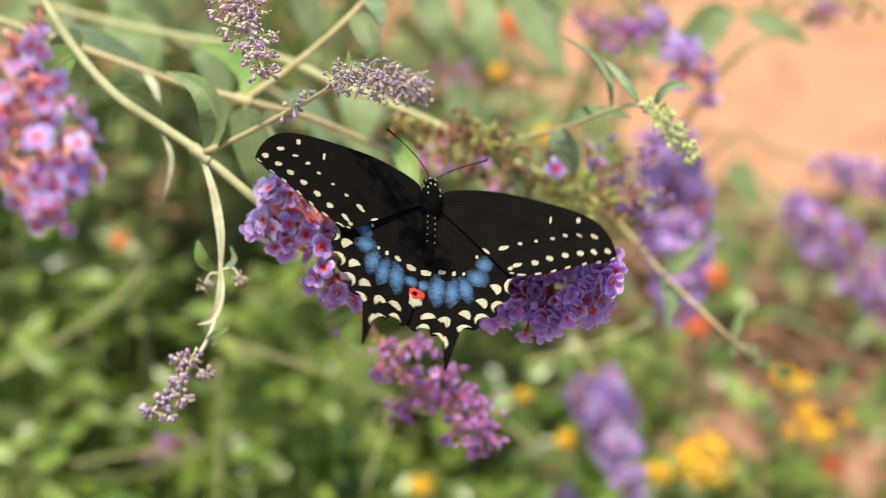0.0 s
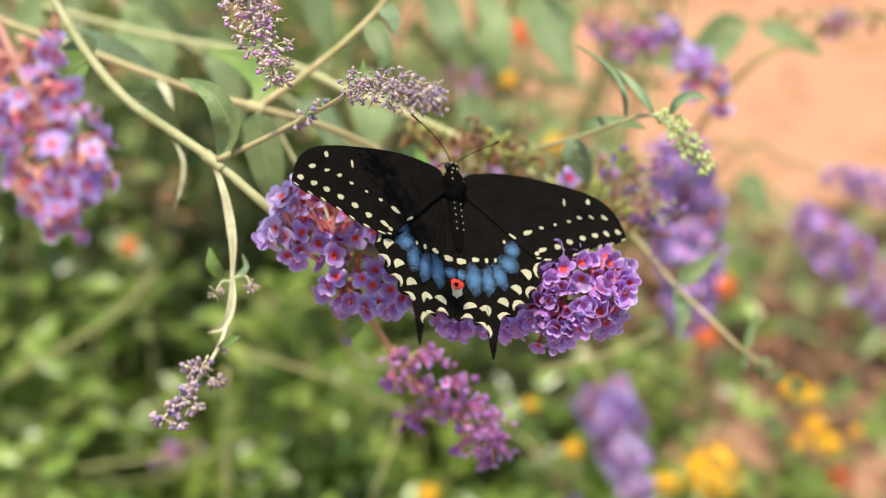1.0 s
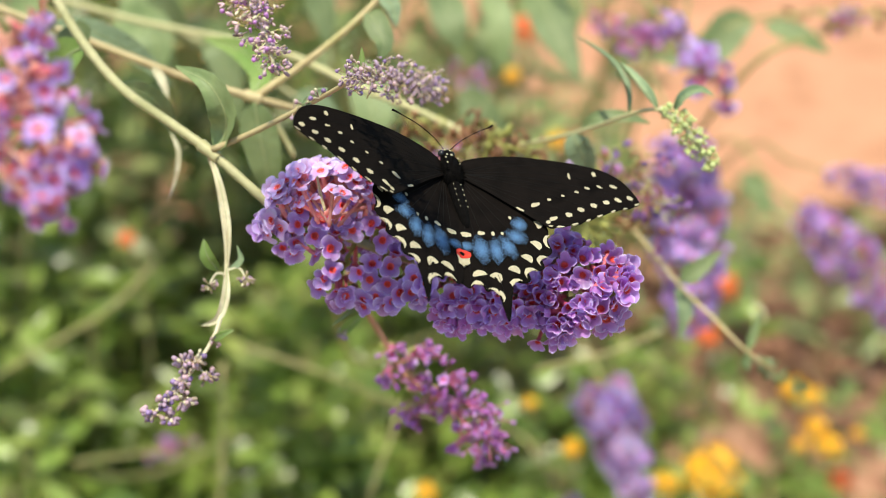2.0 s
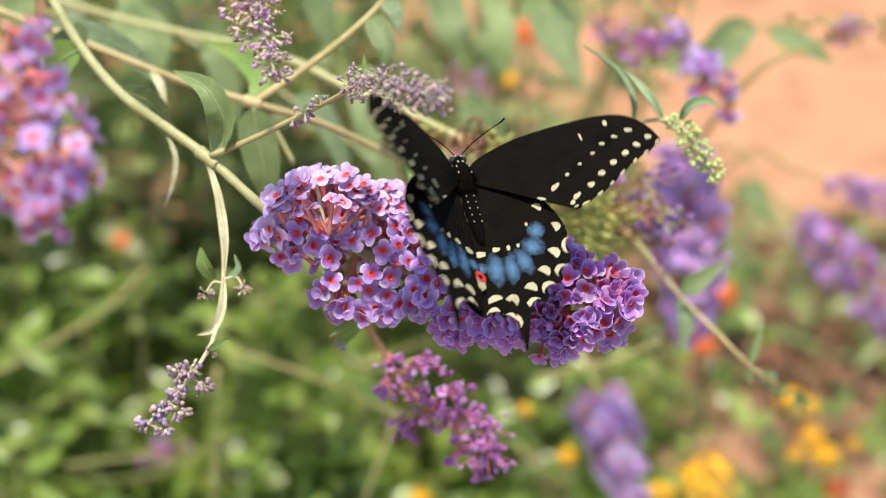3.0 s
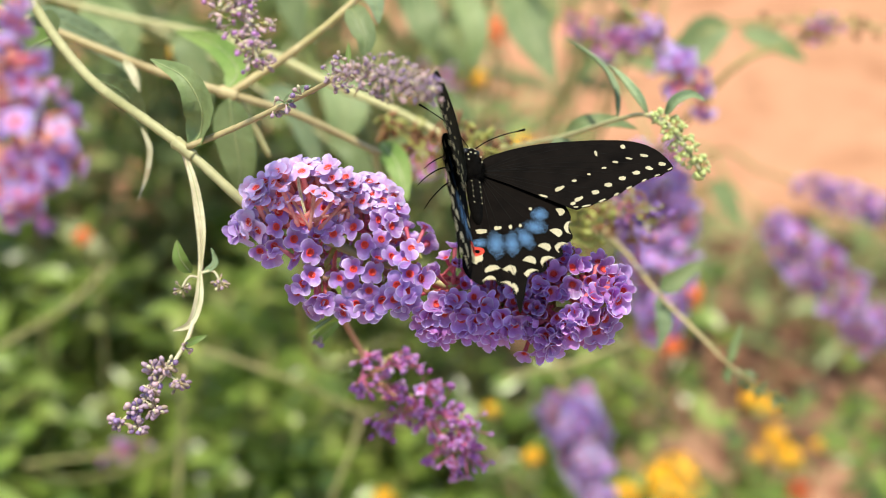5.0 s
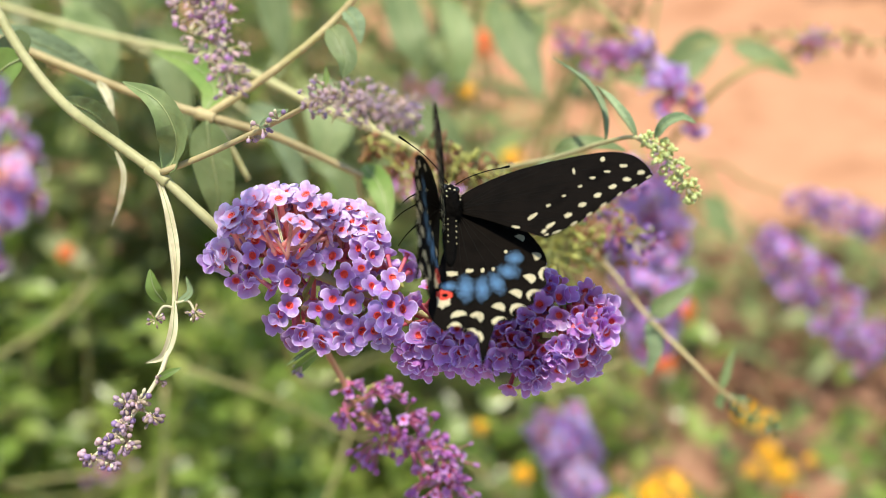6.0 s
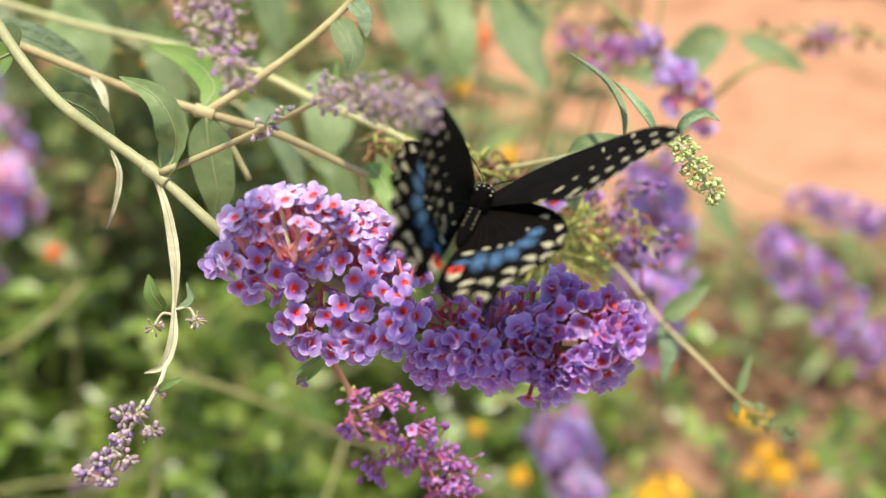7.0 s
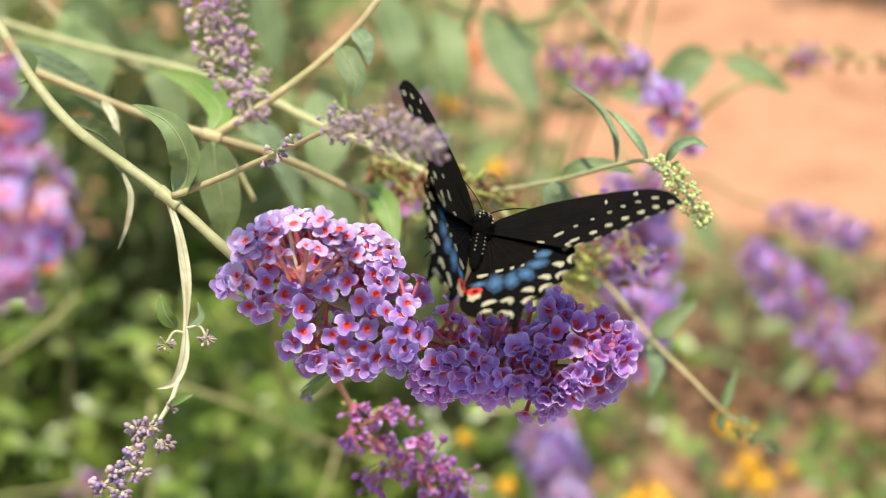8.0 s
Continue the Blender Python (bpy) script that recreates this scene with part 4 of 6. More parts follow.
leaf(rear, M_LEAF, [(-0.0237, 0.3803, 0.8036), (-0.0217, 0.3760, 0.8020), (-0.0194, 0.3716, 0.7981), (-0.0204, 0.3695, 0.7945)], 0.0062, (0.2, -0.95, 0.3))
leaf(rear, M_LEAF_PALE, [(-0.0206, 0.3814, 0.8077), (-0.0175, 0.3782, 0.8059), (-0.0163, 0.3754, 0.8011)], 0.0044, (0.3, -0.9, 0.3))
leaf(rear, M_LEAF_FRESH, [(-0.0548, 0.3759, 0.7811), (-0.0531, 0.3828, 0.7843), (-0.0609, 0.3963, 0.7854), (-0.0732, 0.4083, 0.7840)], 0.0066, (-0.2, -0.8, 0.6))
leaf(rear, M_DRY, [(-0.0827, 0.3834, 0.7852), (-0.0794, 0.3781, 0.7835), (-0.0776, 0.3752, 0.7784)], 0.0022, (0.2, -0.9, 0.3), "pale shrivelled leaf")
leaf(rear, M_DRY, [(-0.0735, 0.3545, 0.7797), (-0.0714, 0.3520, 0.7752), (-0.0720, 0.3486, 0.7694), (-0.0738, 0.3455, 0.7640)], 0.0013, (0.5, -0.9, 0.3), "pale shrivelled leaf")
leaf(rear, M_LEAF_PALE, [(-0.1148, 0.3991, 0.7903), (-0.1028, 0.4018, 0.7875), (-0.0914, 0.4054, 0.7790), (-0.0829, 0.4081, 0.7688)], 0.0075, (0.2, -0.7, 0.7))

# Stalk that carries the spent panicle behind the butterfly.
spent = thing("spent_panicle", (-0.0430, 0.4320, 0.7659), "spent flower panicle with brown husks on a yellow-green stalk", "flower panicle")
cane("stalk", spent, M_STEM, [(-0.1770, 0.5300, 0.7580), (-0.1159, 0.4948, 0.7562)], (-0.5, 0.66, 0), 0.0014)
stem("stalk", spent, M_STEM, [(-0.1770, 0.5300, 0.7580), (-0.1159, 0.4948, 0.7562), (-0.0757, 0.4637, 0.7615), (-0.0508, 0.4402, 0.7653), (-0.0322, 0.4260, 0.7628), (-0.0143, 0.4125, 0.7617), (0.0010, 0.4024, 0.7589), (0.0126, 0.3965, 0.7562), (0.0293, 0.3922, 0.7487)], 0.0012, 0.0012, knots=0.1)
stem("stem", spent, M_STEM, [(-0.0169, 0.3862, 0.7605), (-0.0154, 0.3864, 0.7535), (-0.0130, 0.3873, 0.7476)], 0.0008)
leaf(spent, M_LEAF_FRESH, [(-0.0150, 0.3905, 0.7606), (-0.0103, 0.3810, 0.7590), (-0.0073, 0.3729, 0.7523)], 0.0068, (0.1, -0.95, 0.3), fold=0.15)
SPENT = [(-0.0158, 0.4035, 0.7608), (-0.0074, 0.4014, 0.7572), (0.0027, 0.3989, 0.7528), (0.0195, 0.3963, 0.7485), (0.0379, 0.3926, 0.7419)]
cluster(spent, "husk", BUDS_CURL + BUDS_SPENT[:1], SPENT, [0.003, 0.004, 0.0045, 0.009, 0.011], 100, RNG, lean=0.2, jitter=0.5, fill=0.3, clumps=8)
cluster(spent, "husk", BUDS_CURL, [(-0.0010, 0.3990, 0.7618), (0.0095, 0.3945, 0.7602), (0.0190, 0.3925, 0.7562)], [0.0035, 0.0042, 0.0035], 40, RNG, lean=0.2, jitter=0.6, fill=0.3, clumps=5, scale=(1.0, 1.4))
HALF = [(0.0249, 0.4004, 0.7407), (0.0420, 0.4012, 0.7422), (0.0539, 0.3987, 0.7377), (0.0647, 0.3985, 0.7300)]
cluster(spent, "husk", BUDS_CURL + BUDS_SPENT[1:], HALF, [0.008, 0.012, 0.011, 0.006], 60, RNG, lean=0.3, jitter=0.5, fill=0.6)
BUDS_VIOLET = [bud_mesh("bud", M_VIOLET, M_TUBE_DEEP, 0.0011, 0.0030, 0.004), bud_mesh("bud", M_VIOLET, M_CALYX, 0.0008, 0.0026, 0.004)]
cluster(spent, "floret", FLORETS_CLOSED, [(0.0426, 0.4122, 0.7463), (0.0530, 0.4061, 0.7358), (0.0652, 0.4000, 0.7253)], [0.006, 0.010, 0.008], 9, RNG, lean=0.2, jitter=0.5, fill=0.6, scale=(0.6, 0.8))
cluster(spent, "bud", BUDS_VIOLET, [(0.0454, 0.4068, 0.7518), (0.0556, 0.4021, 0.7436), (0.0664, 0.3994, 0.7315)], [0.006, 0.011, 0.009], 40, RNG, lean=0.3, jitter=0.5, fill=0.5)
STALKS = [bud_mesh("husk", M_CALYX, M_CALYX, 0.0006, 0.0034, 0.006), bud_mesh("husk", M_CALYX, M_CALYX, 0.0009, 0.0026, 0.005)]
cluster(spent, "husk", STALKS, [(0.0293, 0.3889, 0.7430), (0.0376, 0.3868, 0.7394), (0.0463, 0.3880, 0.7340)], [0.009, 0.013, 0.010], 95, RNG, lean=0.2, jitter=0.5, fill=0.6)
piece("floret", FLORETS[1], facing((0.0329, 0.3866, 0.7538), (0.1, -0.9, 0.4), 0), spent)

# Shoot with the green bud head.
shoot = thing("budding_shoot", (0.0027, 0.3995, 0.7540), "slender green shoot with young leaves and a head of green buds", "shoot")
stem("stem", shoot, M_STEM, [(-0.0042, 0.4123, 0.7466), (0.0111, 0.3999, 0.7546), (0.0239, 0.3910, 0.7615), (0.0354, 0.3760, 0.7725), (0.0443, 0.3612, 0.7838), (0.0501, 0.3552, 0.7882), (0.0532, 0.3508, 0.7879)], 0.0007, 0.0005)
leaf(shoot, M_LEAF_PALE, [(0.0444, 0.3613, 0.7840), (0.0433, 0.3650, 0.7903), (0.0394, 0.3720, 0.7946), (0.0317, 0.3820, 0.7970)], 0.0019, (0.6, -0.7, 0.35), fold=1.0)
leaf(shoot, M_LEAF_PALE, [(0.0507, 0.3553, 0.7884), (0.0476, 0.3570, 0.7922), (0.0441, 0.3610, 0.7951), (0.0413, 0.3660, 0.7965)], 0.0025, (0.5, -0.75, 0.35), fold=0.9)
leaf(shoot, M_LEAF_PALE, [(0.0549, 0.3532, 0.7892), (0.0568, 0.3530, 0.7930), (0.0606, 0.3540, 0.7942), (0.0643, 0.3535, 0.7931)], 0.0025, (0.1, -0.6, 0.8), fold=0.9)
leaf(shoot, M_LEAF_PALE, [(0.0318, 0.3788, 0.7698), (0.0329, 0.3772, 0.7671), (0.0360, 0.3781, 0.7613), (0.0376, 0.3789, 0.7552)], 0.0072, (0.2, -0.95, 0.2), fold=0.1)
leaf(shoot, M_LEAF, [(0.0341, 0.3794, 0.7709), (0.0385, 0.3776, 0.7752), (0.0463, 0.3777, 0.7755), (0.0526, 0.3770, 0.7741)], 0.0040, (0.0, -0.6, 0.8))
leaf(shoot, M_LEAF_PALE, [(0.0158, 0.3934, 0.7583), (0.0144, 0.4005, 0.7557), (0.0113, 0.4062, 0.7507)], 0.0075, (0.1, -0.9, 0.3))
BUDHEAD = [(0.0511, 0.3535, 0.7893), (0.0561, 0.3504, 0.7871), (0.0608, 0.3479, 0.7820), (0.0648, 0.3453, 0.7766)]
stem("axis", shoot, M_DRY, BUDHEAD, 0.0009, 0.0004)
cluster(shoot, "bud", BUDS_GREEN, BUDHEAD, [0.0020, 0.0032, 0.0030, 0.0021], 230, RNG, lean=0.35, jitter=0.6, fill=0.6, clumps=7, scale=(0.45, 0.72))

# Twig behind on the sunny side, with paired leaves and a small bud head.
sprig = thing("leafy_sprig", (0.0606, 0.4221, 0.7118), "thin tan sprig with small paired leaves and green tip buds", "sprig")
stem("stem", sprig, M_STEM_BROWN, [(0.0542, 0.4253, 0.7173), (0.0630, 0.4208, 0.7094), (0.0711, 0.4124, 0.7023), (0.0803, 0.3943, 0.7006), (0.0909, 0.3894, 0.6920), (0.1004, 0.3931, 0.6836)], 0.0007, 0.0005)
leaf(sprig, M_LEAF, [(0.0716, 0.4127, 0.7029), (0.0765, 0.4147, 0.7062), (0.0851, 0.4181, 0.7122)], 0.0062, (0.2, -0.7, 0.7))
leaf(sprig, M_LEAF_PALE, [(0.0711, 0.4119, 0.7015), (0.0725, 0.4053, 0.6975), (0.0711, 0.4004, 0.6889)], 0.0056, (0.2, -0.9, 0.3))
leaf(sprig, M_LEAF, [(0.0905, 0.3897, 0.6926), (0.0918, 0.3924, 0.6972), (0.0941, 0.3959, 0.7033)], 0.0030, (0.2, -0.9, 0.3))
leaf(sprig, M_LEAF, [(0.0909, 0.3892, 0.6917), (0.0900, 0.3880, 0.6896), (0.0909, 0.3867, 0.6873)], 0.0030, (0.2, -0.9, 0.3))
cluster(sprig, "bud", [bud_mesh("bud", M_LEAF_PALE, M_LEAF, 0.0006, 0.0018, 0.002), bud_mesh("bud", M_LEAF, M_LEAF, 0.0007, 0.0016, 0.002)], [(0.0934, 0.3919, 0.6891), (0.1017, 0.3939, 0.6813), (0.1102, 0.3929, 0.6759)], [0.0016, 0.0022, 0.0012], 40, RNG, lean=0.4, jitter=0.4, fill=0.3, clumps=4)

# Half-open panicle below.
low = thing("flower_panicle", (-0.0221, 0.3445, 0.7327), "half-open magenta-purple panicle on a russet stalk", "flower panicle")
LOW = [(-0.0184, 0.3488, 0.7202), (-0.0153, 0.3465, 0.7142), (-0.0101, 0.3450, 0.7095), (-0.0038, 0.3437, 0.7054), (0.0014, 0.3424, 0.7011), (0.0078, 0.3400, 0.6950)]
stem("stalk", low, M_STEM_RED, [(-0.0270, 0.3336, 0.7508), (-0.0225, 0.3455, 0.7310)] + LOW, 0.0009, 0.0005)
HALF_OPEN = [floret_mesh("floret", (M_TUBE_DEEP, M_PETAL_PINK, M_THROAT, M_CALYX), o, 0.0030, 120 + s, 0.0100) for s, o in enumerate((0.7, 1.0, 1.25, 1.4))]
# Small bunches: axis joint, middle of the bunch, its half-width, flowers, buds.
for k, mid, wide, flowers, buds in ((1, (-0.0061, 0.3441, 0.7200), 0.0036, 9, 4), (3, (0.0009, 0.3426, 0.7134), 0.0031, 7, 6), (1, (-0.0181, 0.3402, 0.7132), 0.0018, 0, 9), (3, (-0.0108, 0.3374, 0.7043), 0.0029, 2, 12), (3, (-0.0030, 0.3399, 0.7087), 0.0016, 1, 5), (4, (0.0017, 0.3399, 0.7067), 0.0019, 1, 6), (4, (0.0072, 0.3399, 0.7067), 0.0026, 4, 6), (5, (0.0104, 0.3384, 0.7021), 0.0036, 9, 6), (5, (0.0129, 0.3346, 0.6955), 0.0034, 7, 6), (5, (0.0072, 0.3335, 0.6936), 0.0021, 3, 4), (5, (0.0013, 0.3348, 0.6959), 0.0014, 0, 5), (2, (-0.0131, 0.3418, 0.7159), 0.0010, 0, 3)):
    root, mid = Vector(LOW[k]), Vector(mid)
    stem("side_stalk", low, M_STEM_RED, [root, root.lerp(mid, 0.4) + Vector((0, 0, 0.0004)), root.lerp(mid, 0.7)], 0.0004, 0.0003, steps=3, sides=5)
    flowers, buds = round(flowers * 1.3), round(buds * 1.7)
    for q in range(flowers + buds):
        p = mid + Vector((RNG.gauss(0, 0.65), RNG.gauss(0, 0.55), RNG.gauss(0, 0.65))) * wide
        way = ((p - root.lerp(mid, 0.6)).normalized() + Vector((0.15, -0.15, -0.45))).normalized()
        if q < flowers:
            piece("floret", RNG.choice(HALF_OPEN), facing(p, way, RNG.uniform(0, 6.28)) @ Matrix.Scale(RNG.uniform(0.40, 0.62), 4), low)
        else:
            piece("bud", RNG.choice(BUDS_PURPLE), facing(p, way, 0) @ Matrix.Scale(RNG.uniform(0.55, 0.85), 4), low)
cluster(low, "bud", BUDS_PURPLE, LOW, [0.002, 0.0045, 0.0045, 0.0045, 0.004, 0.003], 26, RNG, lean=0.5, jitter=0.6, fill=0.4, scale=(0.6, 0.9))
cluster(low, "floret", HALF_OPEN, LOW, [0.002, 0.005, 0.0055, 0.005, 0.0045, 0.003], 14, RNG, lean=0.6, jitter=0.5, fill=0.2, scale=(0.55, 0.75))
leaf(low, M_LEAF_FRESH, [(-0.0226, 0.3286, 0.7421), (-0.0273, 0.3297, 0.7367), (-0.0298, 0.3317, 0.7327)], 0.0026, (0, -0.9, 0.4))
for k in range(7):
    way = Vector((RNG.gauss(-0.6, 0.5), RNG.gauss(-0.5, 0.5), RNG.gauss(-0.8, 0.4))).normalized()
    piece("bud", BUDS[k % 5], facing(Vector((-0.0273, 0.3297, 0.7367)) + way * 0.002, way, 0), low)

# Near panicle at the edge, out of focus.
near = thing("flower_panicle", (-0.0802, 0.2398, 0.8622), "lilac and rose flower panicle with coral-coloured tubes", "flower panicle")
NEAR = [(-0.0802, 0.2403, 0.8630), (-0.0742, 0.2316, 0.8553), (-0.0690, 0.2249, 0.8476), (-0.0646, 0.2194, 0.8410), (-0.0624, 0.2152, 0.8344)]
cane("stalk", near, M_STEM, [(-0.0812, 0.2393, 0.8613), (-0.0734, 0.2307, 0.8537)], (-0.44, 0.50, 0), 0.0011)
stem("axis", near, M_TUBE_PALE, NEAR, 0.0007, 0.0005)
NEAR_SET = UP[:1] + [floret_mesh("floret", (M_TUBE_PALE if s % 2 else M_TUBE, M_PETAL_BLUE, M_TUBE_DEEP if s % 2 else M_TUBE_PALE, M_TUBE_PALE), o, 0.0028, 90 + s, 0.0080) for s, o in enumerate((0.0, 0.2, 0.4, 0.6, 0.9))]
line = spline(NEAR, 6)
# Loose whorls with bare peach-coloured tubes in sight between them.
for k in range(16):
    p = line[int((0.22 + 0.78 * (k + 0.4) / 16) * (len(line) - 1))]
    a = k * 2.4 + RNG.uniform(-0.4, 0.4)
    out = Vector((math.cos(a), 0.8 * math.sin(a), -0.35 - 0.35 * math.sin(a)))
    bunch(near, p + out * 0.002, p + out, 0.0046 + RNG.uniform(-0.0014, 0.0030), 62, 8 if k % 2 else 6, NEAR_SET, RNG, (0.50, 0.85), 0.6)


# ---- flowers further back ----
def far_panicle(axis, radii, n, meshes, label, stalk=None, name="flower_panicle"):
    ob = thing(name, axis[0], label, "flower panicle", "panicles further back")
    pts = ([stalk] if stalk else []) + axis
    stem("axis", ob, M_STEM_FAR, pts, 0.0012, 0.0006)
    cane("stalk", ob, M_STEM_FAR, pts[:2], (0.04 + 0.3 * (axis[0][0] - 0.1), max(1.05, axis[0][1] + 0.12), 0), 0.0011, 0.03)
    cluster(ob, "floret", meshes, axis, radii, n, RNG, lean=0.2, jitter=0.4, fill=0.25)
    return ob


far_panicle([(0.1039, 0.6362, 0.6459), (0.1078, 0.6209, 0.6194), (0.1105, 0.6063, 0.5941), (0.1118, 0.5923, 0.5700)], [0.013, 0.018, 0.016, 0.009], 240, FLORETS_FAR, "full lilac flower panicle behind the butterfly", (0.0939, 0.6857, 0.6577))
far_panicle([(0.0781, 0.5487, 0.7386), (0.0891, 0.5427, 0.7282), (0.1001, 0.5361, 0.7168), (0.1049, 0.5317, 0.7092)], [0.003, 0.006, 0.0085, 0.004], 34, FLORETS_FAR, "small purple flower panicle over the sandy path", (0.0595, 0.5687, 0.7510))
far_panicle([(0.0525, 0.5953, 0.7232), (0.0656, 0.5918, 0.7170), (0.0810, 0.5888, 0.7119), (0.0965, 0.5918, 0.7170)], [0.005, 0.007, 0.006, 0.003], 40, FLORETS_CLOSED, "small purple flower panicle beside grey-green leaves", (0.0347, 0.6043, 0.7386))
# Part of these florets take the sun-bleached petal colour to brighten the panicle.
far_panicle([(0.0802, 0.6518, 0.4953), (0.0862, 0.6417, 0.4779), (0.0939, 0.6313, 0.4598), (0.1011, 0.6186, 0.4378)], [0.0185, 0.0150, 0.0095, 0.005], 200, FLORETS_SUNLIT + FLORETS_FAR, "broad lilac flower panicle low in the bed", (0.0664, 0.6866, 0.5113))
far_panicle([(0.1906, 0.7353, 0.5585), (0.2095, 0.7258, 0.5422), (0.2315, 0.7164, 0.5259), (0.2567, 0.7023, 0.5013)], [0.008, 0.015, 0.015, 0.012], 150, FLORETS_FAR, "long purple flower panicle before the path", (0.1756, 0.7597, 0.5638))
far_panicle([(0.2155, 0.7786, 0.5596), (0.2385, 0.7753, 0.5539), (0.2681, 0.7704, 0.5454)], [0.006, 0.009, 0.009], 50, FLORETS_FAR, "pale lilac flower panicle before the path", (0.2000, 0.7977, 0.5557))
far_panicle([(0.1556, 0.6092, 0.7101), (0.1642, 0.6116, 0.7144), (0.1727, 0.6141, 0.7186)], [0.002, 0.005, 0.003], 12, FLORETS_CLOSED, "small tuft of purple florets")
far_panicle([(-0.0070, 0.7200, 0.6431), (0.0106, 0.7186, 0.6406), (0.0252, 0.7141, 0.6329)], [0.004, 0.007, 0.004], 20, FLORETS_CLOSED, "dull mauve flower panicle among the leaves")
far_panicle([(-0.0082, 0.4954, 0.6981), (0.0013, 0.4986, 0.7036), (0.0159, 0.4954, 0.6981), (0.0243, 0.4923, 0.6927)], [0.005, 0.008, 0.008, 0.005], 26, FLORETS_CLOSED, "magenta panicle half hidden behind the butterfly")
far_panicle([(-0.1717, 0.6793, 0.4245), (-0.1556, 0.6809, 0.4273), (-0.1428, 0.6841, 0.4329)], [0.006, 0.006, 0.003], 16, FLORETS_CLOSED, "dull mauve flower panicle low in the bed")
far_panicle([(0.0662, 0.6680, 0.4050), (0.0727, 0.6632, 0.3967), (0.0791, 0.6536, 0.3800)], [0.006, 0.010, 0.008], 40, FLORETS_FAR_DEEP, "purple flower panicle low in the bed")

# Twig of dark buds over the path, with leaves.
dark = thing("bare_twig", (0.1262, 0.6110, 0.7133), "thin twig with dark dry buds and narrow leaves", "twig")
stem("stem", dark, M_STEM_FAR, [(0.0969, 0.6074, 0.7070), (0.1262, 0.6120, 0.7150), (0.1547, 0.6102, 0.7193), (0.1888, 0.6095, 0.7180), (0.2179, 0.6063, 0.7126)], 0.0009, 0.0006)
for x in (0.0, 0.0139, 0.0228, 0.0357, 0.0430, 0.0564):
    for k in range(3):
        way = Vector((RNG.gauss(0, 1), RNG.gauss(0, 1), RNG.gauss(0, 1))).normalized()
        piece("husk", BUDS_SPENT[k % 2], facing(Vector((0.1421, 0.6094, 0.7178)) + Vector((x, 0, 0)) + way * 0.002, way, 0) @ Matrix.Scale(1.6, 4), dark)
leaf(dark, M_LEAF, [(0.1311, 0.6110, 0.7133), (0.1438, 0.6053, 0.7109), (0.1584, 0.6015, 0.7041)], 0.010, (0.1, -0.7, 0.7))
leaf(dark, M_LEAF, [(0.1262, 0.6116, 0.7144), (0.1164, 0.6098, 0.7112), (0.1042, 0.6037, 0.7006), (0.0798, 0.6034, 0.7002)], 0.016, (0.1, -0.7, 0.7))
stem("stem", dark, M_STEM_FAR, [(0.0993, 0.6196, 0.7282), (0.0981, 0.6147, 0.7197), (0.0969, 0.6074, 0.7070)], 0.0009, 0.0006)

# Large leaves hanging in the middle distance.
cane("stem", dark, M_STEM_FAR, [(0.0993, 0.6196, 0.7282), (0.0981, 0.6147, 0.7197)], (0.10, 1.05, 0), 0.0009, 0.05)
hang = thing("hanging_branch", (0.0137, 0.6245, 0.7366), "stem of the butterfly bush with long hanging leaves", "branch")
stem("stem", hang, M_STEM_FAR, [(-0.0211, 0.6474, 0.7393), (0.0137, 0.6196, 0.7282), (0.0418, 0.5995, 0.7304), (0.0703, 0.6043, 0.7386)], 0.0014, 0.0010)
cane("stem", hang, M_STEM_FAR, [(-0.0211, 0.6474, 0.7393), (0.0137, 0.6196, 0.7282)], (-0.06, 1.10, 0), 0.0014, 0.05)
for a, b, c, w in (((0.0327, 0.6090, 0.7320), (0.0390, 0.5854, 0.7208), (0.0501, 0.5680, 0.7054), 0.017), ((0.0490, 0.5995, 0.7304), (0.0430, 0.5924, 0.7180), (0.0483, 0.5909, 0.7007), 0.014), ((-0.0108, 0.6220, 0.7324), (-0.0033, 0.5936, 0.7201), (0.0014, 0.5864, 0.7077), 0.015), ((0.0113, 0.6184, 0.7260), (0.0183, 0.5993, 0.7153), (0.0195, 0.5897, 0.6986), 0.012), ((-0.0568, 0.5687, 0.7510), (-0.0535, 0.5609, 0.7375), (-0.0501, 0.5525, 0.7230), 0.012), ((-0.0344, 0.5153, 0.7326), (-0.0298, 0.5002, 0.7212), (-0.0329, 0.4930, 0.7086), 0.016), ((-0.1246, 0.5237, 0.7471), (-0.1105, 0.5126, 0.7427), (-0.1063, 0.5064, 0.7319), 0.016), ((0.0014, 0.5781, 0.6933), (0.0109, 0.5746, 0.6872), (0.0204, 0.5698, 0.6789), 0.013), ((-0.1456, 0.4859, 0.7556), (-0.1476, 0.4898, 0.7624), (-0.1437, 0.4957, 0.7725), 0.010), ((0.1556, 0.7282, 0.5832), (0.1633, 0.7236, 0.5752), (0.1725, 0.7166, 0.5632), 0.012)):
    leaf(hang, M_LEAF, [a, b, c], w, (0.1, -0.85, 0.5), fold=0.15)


